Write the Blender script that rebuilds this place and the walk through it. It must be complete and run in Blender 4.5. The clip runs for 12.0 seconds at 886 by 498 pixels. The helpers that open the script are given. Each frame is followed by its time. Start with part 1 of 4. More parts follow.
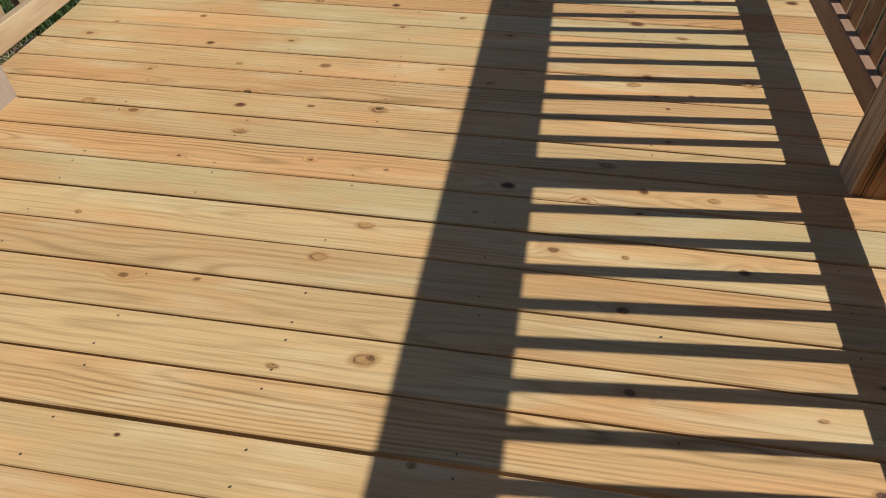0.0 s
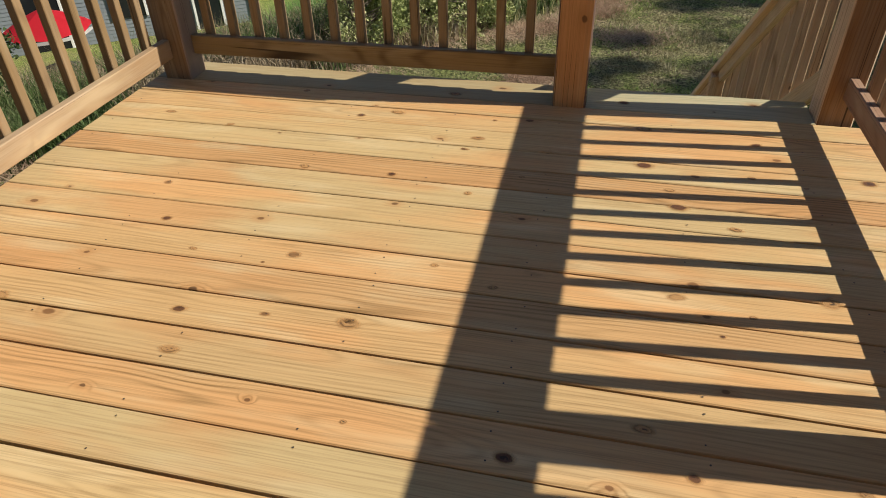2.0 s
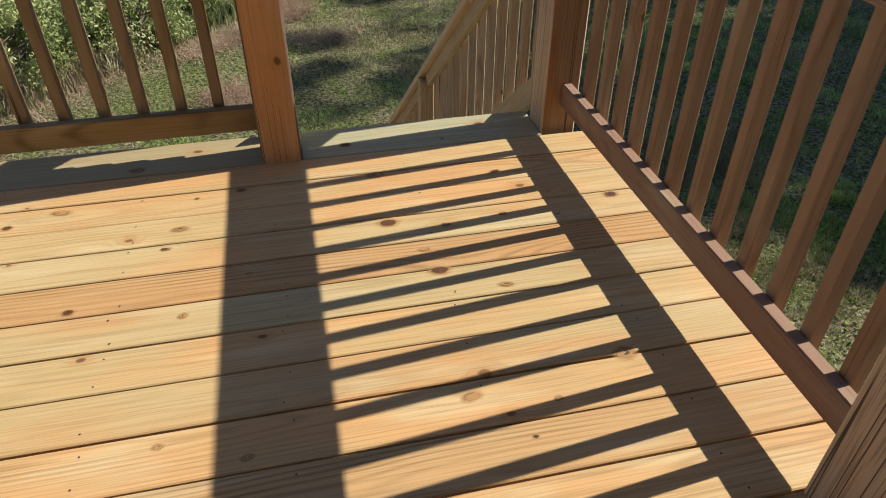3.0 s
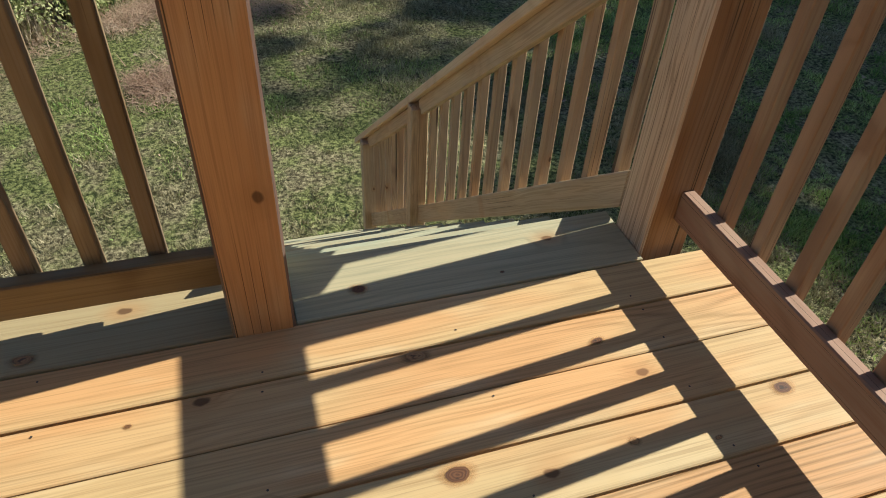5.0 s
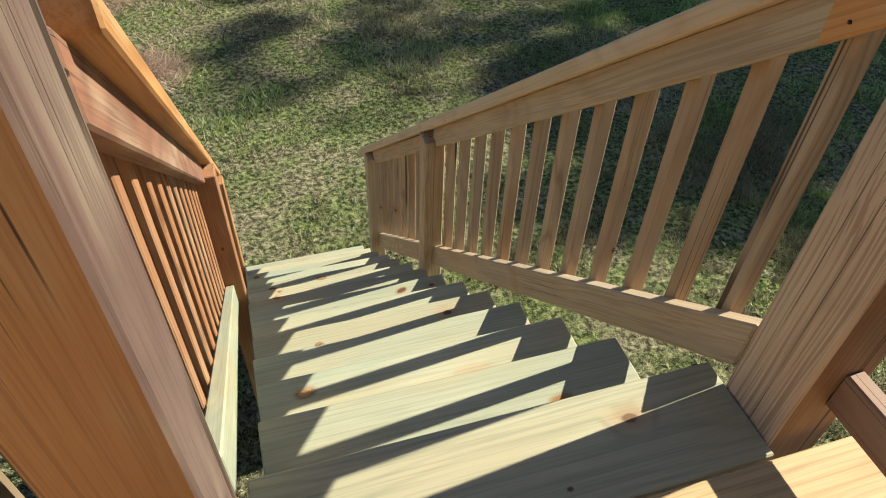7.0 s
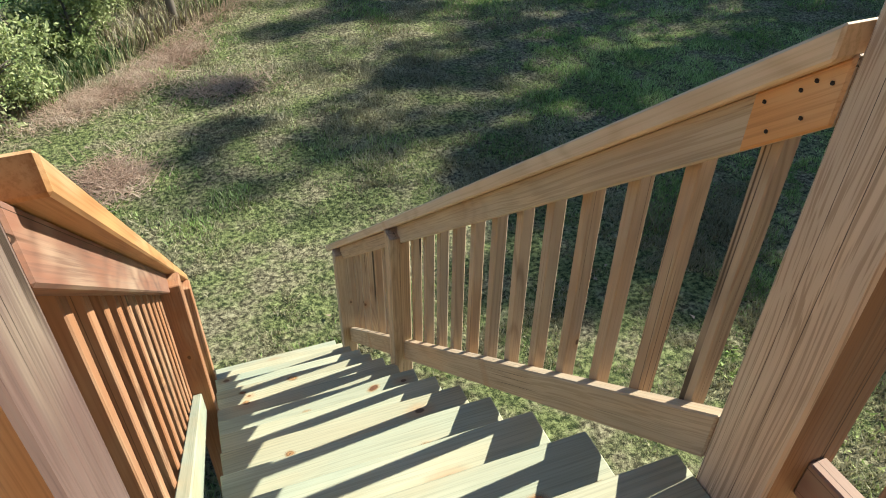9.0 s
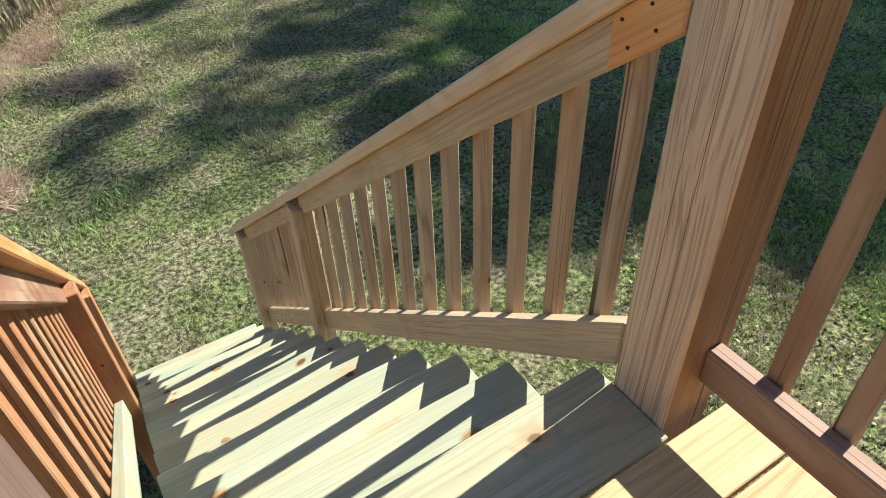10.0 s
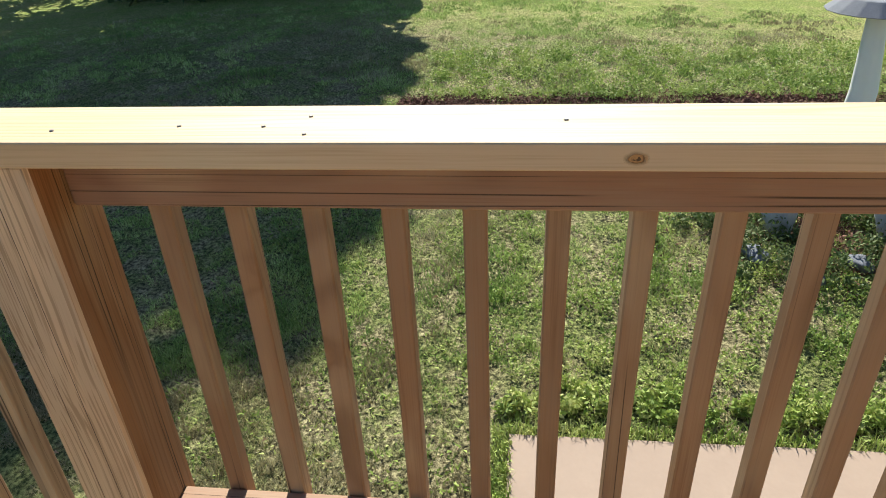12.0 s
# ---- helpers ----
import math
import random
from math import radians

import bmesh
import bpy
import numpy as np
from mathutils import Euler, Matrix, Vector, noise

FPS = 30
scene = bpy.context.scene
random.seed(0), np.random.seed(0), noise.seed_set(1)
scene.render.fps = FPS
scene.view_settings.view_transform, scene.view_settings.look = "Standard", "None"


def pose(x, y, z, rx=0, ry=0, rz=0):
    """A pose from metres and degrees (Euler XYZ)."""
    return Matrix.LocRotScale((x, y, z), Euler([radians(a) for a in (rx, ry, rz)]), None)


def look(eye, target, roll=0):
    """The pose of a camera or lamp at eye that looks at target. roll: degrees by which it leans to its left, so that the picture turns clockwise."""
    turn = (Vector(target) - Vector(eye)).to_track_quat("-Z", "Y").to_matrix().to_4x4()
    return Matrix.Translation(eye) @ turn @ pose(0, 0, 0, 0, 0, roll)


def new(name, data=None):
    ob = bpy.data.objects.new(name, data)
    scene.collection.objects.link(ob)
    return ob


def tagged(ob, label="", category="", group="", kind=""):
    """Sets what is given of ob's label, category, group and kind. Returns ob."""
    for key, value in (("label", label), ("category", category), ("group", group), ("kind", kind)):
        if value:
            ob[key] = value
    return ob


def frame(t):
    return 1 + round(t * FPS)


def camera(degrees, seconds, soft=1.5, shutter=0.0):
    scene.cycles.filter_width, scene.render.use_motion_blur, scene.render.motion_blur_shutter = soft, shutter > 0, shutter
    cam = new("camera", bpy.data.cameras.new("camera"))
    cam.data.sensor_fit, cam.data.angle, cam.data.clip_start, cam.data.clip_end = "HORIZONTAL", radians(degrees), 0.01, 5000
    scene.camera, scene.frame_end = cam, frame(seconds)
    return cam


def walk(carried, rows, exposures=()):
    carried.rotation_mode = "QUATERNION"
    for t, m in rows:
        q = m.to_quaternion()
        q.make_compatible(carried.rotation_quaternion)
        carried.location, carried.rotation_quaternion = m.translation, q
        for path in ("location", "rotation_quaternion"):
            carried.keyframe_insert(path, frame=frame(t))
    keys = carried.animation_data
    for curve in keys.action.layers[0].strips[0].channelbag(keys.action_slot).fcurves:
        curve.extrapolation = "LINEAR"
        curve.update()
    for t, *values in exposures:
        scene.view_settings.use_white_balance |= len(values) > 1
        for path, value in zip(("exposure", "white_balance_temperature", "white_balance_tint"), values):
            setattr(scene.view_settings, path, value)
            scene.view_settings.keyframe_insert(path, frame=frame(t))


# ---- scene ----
cam = camera(66.5, 12.0, soft=1.0)
EXPOSURES = [(0.0, 0.12, 5900, 8), (0.6, 0.15, 6450, 11), (2.0, 0.3, 6450, 11), (2.7, 0.42, 6200, 9), (5.0, 0.55, 6050, 8), (6.5, 0.82, 6000, 6), (7.5, 0.88, 6300, 7), (9.5, 1.2, 5650, 6), (10.5, 1.22, 5850, 6), (12.0, 1.1, 6150, 6)]
PATH = [
    (0, (0.285, 0.203, 1.3), (0.031, 1.6, -0.109), -1.2),
    (0.2, (0.286, 0.235, 1.296), (-0.051, 1.68, -0.045), -2.3),
    (0.5, (0.242, 0.275, 1.312), (-0.235, 1.739, 0.036), -3.5),
    (1, (0.207, 0.439, 1.279), (-0.534, 1.868, 0.092), -3.9),
    (1.5, (0.255, 0.661, 1.272), (-0.51, 2.114, 0.13), -2.5),
    (2, (0.301, 0.869, 1.249), (-0.083, 2.432, 0.062), -1.6),
    (2.5, (0.279, 1.159, 1.26), (0.381, 2.758, 0.064), -0.4),
    (2.7, (0.292, 1.256, 1.247), (0.563, 2.835, 0.05), -0.1),
    (4.3, (0.245, 2.1, 1.199), (0.69, 3.587, -0.063), 1.0),
    (4.5, (0.228, 2.202, 1.185), (0.685, 3.672, -0.092), 1.4),
    (5, (0.227, 2.518, 1.174), (0.73, 3.946, -0.133), 3.4),
    (5.5, (0.175, 2.787, 1.146), (0.77, 4.155, -0.186), 3.4),
    (6, (0.195, 2.975, 1.126), (0.825, 4.292, -0.241), 1.6),
    (6.5, (0.32, 3.127, 1.114), (0.853, 4.461, -0.278), 2.0),
    (7, (0.401, 3.226, 1.106), (0.856, 4.585, -0.288), 2.2),
    (7.5, (0.44, 3.236, 1.119), (1.014, 4.602, -0.224), 3.2),
    (9.5, (0.432, 3.225, 1.16), (1.008, 4.719, -0.037), 0.2),
    (10, (0.44, 3.203, 1.152), (1.213, 4.51, -0.15), -2.5),
    (10.5, (0.38, 3.205, 1.166), (1.476, 4.192, -0.184), -3.4),
    (11, (0.342, 3.182, 1.22), (1.705, 3.785, -0.112), -1.3),
    (11.5, (0.338, 3.1, 1.277), (1.925, 3.461, 0.117), -1.2),
    (12, (0.387, 2.963, 1.317), (2.1, 3.19, 0.307), -2.8),
]
walk(cam, [(t, look(eye, target, roll)) for t, eye, target, roll in PATH], EXPOSURES)

# ---- world and sun ----
SUN_DIR = Vector((1.17, 0.112, 1.0)).normalized()      # towards the sun
world = bpy.data.worlds.new("world")
scene.world = world
world.use_nodes = True
wt = world.node_tree
sky = wt.nodes.new("ShaderNodeTexSky")
sky.sky_type, sky.sun_disc = "NISHITA", False
sky.sun_elevation = math.asin(SUN_DIR.z)
sky.sun_rotation = math.atan2(SUN_DIR.x, SUN_DIR.y)
wt.links.new(sky.outputs[0], wt.nodes["Background"].inputs[0])
wt.nodes["Background"].inputs[1].default_value = 0.068
sky.ozone_density, sky.dust_density = 3.2, 0.5
sun = new("sun", bpy.data.lights.new("sun", "SUN"))
sun.data.energy, sun.data.angle, sun.data.color = 5.0, radians(0.53), (1.0, 0.93, 0.78)
sun.matrix_world = look(SUN_DIR * 40, (0, 0, 0))

GROUND = -2.6


# ---- node helpers ----
class Graph:
    """A small builder for node materials."""

    def __init__(self, name):
        self.mat = bpy.data.materials.new(name)
        self.mat.use_nodes = True
        self.t = self.mat.node_tree
        self.bsdf = self.t.nodes["Principled BSDF"]

    def put(self, socket, value):
        if isinstance(value, bpy.types.NodeSocket):
            self.t.links.new(value, socket)
        else:
            socket.default_value = value

    def node(self, kind, out=0, props=None, **inputs):
        n = self.t.nodes.new(kind)
        for k, v in (props or {}).items():
            setattr(n, k, v)
        for k, v in inputs.items():
            self.put(n.inputs[int(k[1:])] if k[0] == "i" and k[1:].isdigit() else n.inputs[k.replace("_", " ")], v)
        return n.outputs[out]

    def math(self, op, a, b=0.0, c=0.0, clamp=False):
        return self.node("ShaderNodeMath", props={"operation": op, "use_clamp": clamp}, i0=a, i1=b, i2=c)

    def vec(self, op, a, b=(0, 0, 0)):
        return self.node("ShaderNodeVectorMath", props={"operation": op}, i0=a, i1=b)

    def noise(self, v, scale=1.0, detail=2.0, rough=0.5, out=0):
        return self.node("ShaderNodeTexNoise", out, Vector=v, Scale=scale, Detail=detail, Roughness=rough)

    def step(self, v, lo, hi, a=0.0, b=1.0):
        return self.node("ShaderNodeMapRange", props={"interpolation_type": "SMOOTHSTEP"}, i0=v, i1=lo, i2=hi, i3=a, i4=b)

    def mix(self, f, a, b, blend="MIX"):
        n = self.t.nodes.new("ShaderNodeMix")
        n.data_type, n.blend_type = "RGBA", blend
        for sock, v in ((n.inputs[0], f), (n.inputs[6], a), (n.inputs[7], b)):
            self.put(sock, v)
        return n.outputs[2]

    def finish(self, colour, rough=0.6, height=None, strength=0.3, distance=0.002, spec=0.3):
        self.put(self.bsdf.inputs["Base Color"], colour)
        self.put(self.bsdf.inputs["Roughness"], rough)
        self.put(self.bsdf.inputs["Specular IOR Level"], spec)
        if height is not None:
            b = self.node("ShaderNodeBump", Strength=strength, Distance=distance, Height=height)
            self.put(self.bsdf.inputs["Normal"], b)
        return self.mat


def rgb(r, g, b):
    return (r, g, b, 1.0)


def wood(name, light, dark, alt, knot=0.55, crack=0.0, grey=0.0, ring=0.009, ring_amount=0.62, rough=0.62, lines=0.0, fine_grain=0.42):
    """Sawn softwood with the grain along the local x axis: rings, cathedral figure, streaks, knots, checks and greying."""
    g = Graph(name)
    co = g.node("ShaderNodeTexCoord", 3)
    rnd = g.node("ShaderNodeObjectInfo", 5)
    rnd2 = g.math("FRACT", g.math("MULTIPLY", rnd, 17.31))
    rnd3 = g.math("FRACT", g.math("MULTIPLY", rnd, 53.77))
    off = g.node("ShaderNodeCombineXYZ", X=g.math("MULTIPLY", rnd, 91.0), Y=g.math("MULTIPLY", rnd2, 7.0), Z=g.math("MULTIPLY", rnd3, 13.0))
    p = g.vec("ADD", co, off)
    xyz = g.t.nodes.new("ShaderNodeSeparateXYZ")
    g.put(xyz.inputs[0], co)
    low = g.noise(g.vec("MULTIPLY", p, (0.9, 2.5, 2.5)), 1.0, 2.0)
    mid = g.noise(g.vec("MULTIPLY", p, (2.2, 13.0, 13.0)), 1.0, 3.0)
    streak = g.noise(g.vec("MULTIPLY", p, (3.0, 230.0, 230.0)), 1.0, 3.0, 0.62)
    blot = g.noise(g.vec("MULTIPLY", p, (1.6, 5.0, 5.0)), 1.0, 3.0)
    # knots
    kv = g.vec("MULTIPLY", p, (2.3, 3.6, 3.6))
    vor = g.t.nodes.new("ShaderNodeTexVoronoi")
    vor.voronoi_dimensions = "2D"
    g.put(vor.inputs["Vector"], g.vec("ADD", kv, g.vec("MULTIPLY", g.vec("SUBTRACT", g.noise(p, 40.0, 1.0, 0.5, 1), (0.5, 0.5, 0.5)), (0.03, 0.03, 0.03))))
    g.put(vor.inputs["Scale"], 1.0)
    vs = g.t.nodes.new("ShaderNodeSeparateColor")
    g.put(vs.inputs[0], vor.outputs["Color"])
    has = g.math("LESS_THAN", vs.outputs[0], knot)
    size = g.math("MULTIPLY_ADD", vs.outputs[1], 0.035, 0.018)
    kd = g.math("DIVIDE", vor.outputs["Distance"], size)
    core = g.math("MULTIPLY", g.step(kd, 0.6, 1.05, 1.0, 0.0), has)
    halo = g.math("MULTIPLY", g.step(kd, 0.6, 4.0, 1.0, 0.0), has)
    # rings
    yc = g.math("ADD", xyz.outputs[1], g.math("MULTIPLY", g.math("SUBTRACT", rnd2, 0.5), 0.13))
    depth = g.math("MULTIPLY_ADD", low, 0.17, -0.035)
    r = g.math("SQRT", g.math("ADD", g.math("MULTIPLY", yc, yc), g.math("MULTIPLY", depth, depth)))
    r = g.math("ADD", r, g.math("MULTIPLY", mid, 0.008))
    r = g.math("ADD", r, g.math("MULTIPLY", halo, 0.016))
    rings = g.math("MULTIPLY_ADD", g.math("SINE", g.math("MULTIPLY", r, g.math("MULTIPLY_ADD", rnd, 4.4 / ring, 3.2 / ring))), 0.5, 0.5)
    rings = g.math("POWER", rings, 2.6)
    fig = g.math("MULTIPLY", rings, g.math("MULTIPLY", g.step(mid, 0.25, 0.75, 0.4, 1.0), g.step(g.noise(g.vec("MULTIPLY", p, (0.7, 7.0, 7.0)), 1.0, 1.0), 0.35, 0.62, 0.35, 1.0)))
    fig = g.math("MULTIPLY", fig, g.math("MULTIPLY_ADD", rnd3, 1.2, 0.25))
    grain = g.math("ADD", g.math("MULTIPLY", fig, ring_amount), g.math("MULTIPLY", g.step(streak, 0.42, 0.70), fine_grain), clamp=True)
    col = g.mix(g.math("MULTIPLY", rnd3, 0.85), light, alt)
    col = g.mix(g.step(rnd2, 0.62, 1.0, 0.0, 0.5), col, g.mix(0.5, light, dark))
    col = g.mix(g.step(blot, 0.42, 0.66, 0.0, 0.8), col, alt)
    col = g.mix(g.step(g.noise(g.vec("MULTIPLY", p, (2.4, 11.0, 11.0)), 1.0, 3.0), 0.5, 0.72, 0.0, 0.45), col, g.mix(0.55, light, rgb(0.72, 0.62, 0.40)))
    col = g.mix(grain, col, dark)
    val = g.math("MULTIPLY_ADD", rnd2, 0.22, 0.89)
    col = g.mix(1.0, col, g.node("ShaderNodeCombineColor", Red=val, Green=val, Blue=val), "MULTIPLY")
    if grey:
        gm = g.math("MULTIPLY", g.step(g.noise(g.vec("MULTIPLY", p, (1.1, 9.0, 9.0)), 1.0, 4.0, 0.65), 0.32, 0.62), grey)
        col = g.mix(gm, col, g.mix(g.step(streak, 0.3, 0.7), rgb(0.19, 0.145, 0.10), rgb(0.56, 0.46, 0.345)))
    col = g.mix(g.math("MULTIPLY", halo, 0.42), col, rgb(0.42, 0.20, 0.07))
    col = g.mix(g.math("MULTIPLY", core, 0.82), col, g.mix(vs.outputs[2], rgb(0.20, 0.085, 0.03), rgb(0.05, 0.028, 0.016)))
    height = g.math("SUBTRACT", g.math("MULTIPLY", streak, 0.6), g.math("MULTIPLY", fig, 0.5))
    if lines:
        fine = g.noise(g.vec("MULTIPLY", g.vec("ADD", p, g.vec("MULTIPLY", g.noise(g.vec("MULTIPLY", p, (2.0, 5.0, 5.0)), 1.0, 1.0, 0.5, 1), (0.0, 0.03, 0.03))), (0.9, 230.0, 230.0)), 1.0, 1.0)
        rib = g.math("MULTIPLY", g.step(fine, 0.50, 0.62), lines)
        col = g.mix(rib, col, dark)
        height = g.math("SUBTRACT", height, rib)
    if crack:
        cn = g.noise(g.vec("MULTIPLY", p, (0.15, 30.0, 30.0)), 1.0, 0.0)
        line = g.step(g.math("ABSOLUTE", g.math("SUBTRACT", cn, 0.5)), 0.005 * crack, 0.007 + 0.009 * crack, 1.0, 0.0)
        line = g.math("MULTIPLY", line, g.step(g.noise(g.vec("MULTIPLY", p, (1.4, 6.0, 6.0)), 1.0, 1.0), 0.56 - 0.16 * crack, 0.62 - 0.12 * crack))
        col = g.mix(g.math("MULTIPLY", line, 0.85), col, rgb(0.03, 0.018, 0.01))
        height = g.math("SUBTRACT", height, g.math("MULTIPLY", line, 2.0))
    return g.finish(col, g.math("MULTIPLY_ADD", streak, 0.2, rough - 0.1), height, 0.35, 0.0016, 0.25)


PINE = wood("new_pine", rgb(0.58, 0.43, 0.215), rgb(0.20, 0.115, 0.04), rgb(0.62, 0.335, 0.14), 0.36, ring=0.0118, ring_amount=0.5, fine_grain=0.34)
EDGE_PINE = wood("edge_pine", rgb(0.44, 0.36, 0.20), rgb(0.27, 0.19, 0.09), rgb(0.45, 0.32, 0.16), 0.3, ring=0.0085, ring_amount=0.4)
GREENISH = wood("treated_pine", rgb(0.365, 0.39, 0.275), rgb(0.225, 0.235, 0.15), rgb(0.46, 0.39, 0.235), 0.5, ring_amount=0.42)
# y-facing sides of the right-hand posts: shade is put into this darker brown
POST_SHADE_BROWN = wood("shaded_brown_post", rgb(0.29, 0.145, 0.062), rgb(0.135, 0.057, 0.022), rgb(0.36, 0.18, 0.078), 0.35, 1.0, 0.2, 0.012, lines=0.3)
# y-facing sides of the stair post, lifted in tone because they lie in shade
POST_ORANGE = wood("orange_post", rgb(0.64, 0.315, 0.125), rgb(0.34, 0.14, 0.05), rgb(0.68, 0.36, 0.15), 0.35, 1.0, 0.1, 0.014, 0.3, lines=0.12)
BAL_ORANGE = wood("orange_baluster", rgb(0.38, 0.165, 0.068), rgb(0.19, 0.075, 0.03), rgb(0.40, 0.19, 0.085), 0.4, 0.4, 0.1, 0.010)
# weathered wood, its colour brightened to lift the post sides in shade
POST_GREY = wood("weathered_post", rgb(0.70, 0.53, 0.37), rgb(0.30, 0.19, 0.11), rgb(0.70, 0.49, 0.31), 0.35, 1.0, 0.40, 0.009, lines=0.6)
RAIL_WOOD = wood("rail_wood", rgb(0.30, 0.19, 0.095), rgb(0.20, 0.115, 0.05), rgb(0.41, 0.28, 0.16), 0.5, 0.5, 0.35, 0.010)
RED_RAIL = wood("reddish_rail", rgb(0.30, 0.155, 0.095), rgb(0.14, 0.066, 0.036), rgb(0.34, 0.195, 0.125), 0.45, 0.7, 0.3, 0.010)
# brightened in colour, since the stair balusters stand mostly in shade
BALUSTER = wood("baluster_wood", rgb(0.49, 0.30, 0.16), rgb(0.20, 0.11, 0.055), rgb(0.54, 0.40, 0.26), 0.4, 0.4, 0.35, 0.010)
CAP_WOOD = wood("cap_wood", rgb(0.68, 0.55, 0.38), rgb(0.46, 0.31, 0.165), rgb(0.66, 0.47, 0.285), 0.4, ring_amount=0.5)
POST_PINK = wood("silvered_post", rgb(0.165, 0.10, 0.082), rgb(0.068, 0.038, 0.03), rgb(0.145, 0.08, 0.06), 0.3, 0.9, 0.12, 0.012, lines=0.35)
ORANGE_CAP = wood("orange_cap", rgb(0.50, 0.28, 0.11), rgb(0.31, 0.145, 0.05), rgb(0.52, 0.26, 0.095), 0.2, ring=0.014, ring_amount=0.5)
WORN_RED = wood("worn_red_rail", rgb(0.28, 0.145, 0.095), rgb(0.12, 0.055, 0.036), rgb(0.27, 0.115, 0.065), 0.4, 0.6, 0.15, 0.010)
POST_WORN = wood("worn_post", rgb(0.255, 0.20, 0.17), rgb(0.13, 0.092, 0.07), rgb(0.28, 0.205, 0.165), 0.3, 0.8, 0.25, 0.014, 0.3, fine_grain=0.22)
# y-facing sides of the left-hand posts, painted darker as shade
POST_SHADED = wood("shaded_post", rgb(0.21, 0.13, 0.075), rgb(0.11, 0.06, 0.03), rgb(0.25, 0.16, 0.09), 0.3, 0.8, 0.25, 0.010)
# darker copy of baluster_wood: the deck railing's shade is in the colour
BAL_SHADED = wood("shaded_baluster", rgb(0.34, 0.195, 0.105), rgb(0.17, 0.085, 0.04), rgb(0.38, 0.235, 0.135), 0.4, 0.5, 0.2, 0.010)
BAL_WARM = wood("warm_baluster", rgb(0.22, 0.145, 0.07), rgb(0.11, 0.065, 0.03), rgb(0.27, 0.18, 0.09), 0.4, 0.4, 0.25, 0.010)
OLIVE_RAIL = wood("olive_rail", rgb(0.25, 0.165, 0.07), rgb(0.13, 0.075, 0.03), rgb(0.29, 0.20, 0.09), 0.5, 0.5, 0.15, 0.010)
FRESH_END = wood("fresh_rail_end", rgb(0.60, 0.29, 0.10), rgb(0.34, 0.14, 0.045), rgb(0.64, 0.33, 0.125), 0.3)
# pale tone lifts the shaded inner side of the stair railing
STAIR_WOOD = wood("stair_rail_wood", rgb(0.60, 0.475, 0.315), rgb(0.27, 0.185, 0.10), rgb(0.60, 0.40, 0.22), 0.5, 0.6, 0.5, 0.010, lines=0.35)


def plain(name, a, b, scale=8.0, rough=0.7, bump=0.2, metal=0.0):
    g = Graph(name)
    co = g.node("ShaderNodeTexCoord", 3)
    n1 = g.noise(co, scale, 4.0, 0.6)
    n2 = g.noise(co, scale * 9, 3.0, 0.6)
    col = g.mix(g.math("ADD", g.math("MULTIPLY", n1, 0.7), g.math("MULTIPLY", n2, 0.3)), a, b)
    g.bsdf.inputs["Metallic"].default_value = metal
    return g.finish(col, rough, n2, bump, 0.003)


def leafy(name, a, b, c, rough=0.6, trans=0.25):
    """Leaves and blades: colour varies from blade to blade and in patches."""
    g = Graph(name)
    isl = g.node("ShaderNodeNewGeometry", 8)
    pos = g.node("ShaderNodeNewGeometry", 0)
    patch = g.noise(pos, 0.9, 3.0, 0.6)
    ramp = g.t.nodes.new("ShaderNodeValToRGB")
    e = ramp.color_ramp.elements
    e[0].position, e[0].color, e[1].position, e[1].color = 0.0, a, 1.0, c
    m = e.new(0.5)
    m.color = b
    g.put(ramp.inputs[0], g.math("ADD", g.math("MULTIPLY", isl, 0.55), g.math("MULTIPLY", g.step(patch, 0.3, 0.7), 0.45)))
    g.finish(ramp.outputs[0], rough, spec=0.2)
    tr = g.node("ShaderNodeBsdfTranslucent", Color=ramp.outputs[0])
    mixer = g.t.nodes.new("ShaderNodeMixShader")
    g.put(mixer.inputs[0], trans)
    g.put(mixer.inputs[1], g.bsdf.outputs[0])
    g.put(mixer.inputs[2], tr)
    g.put(g.t.nodes["Material Output"].inputs[0], mixer.outputs[0])
    return g.mat


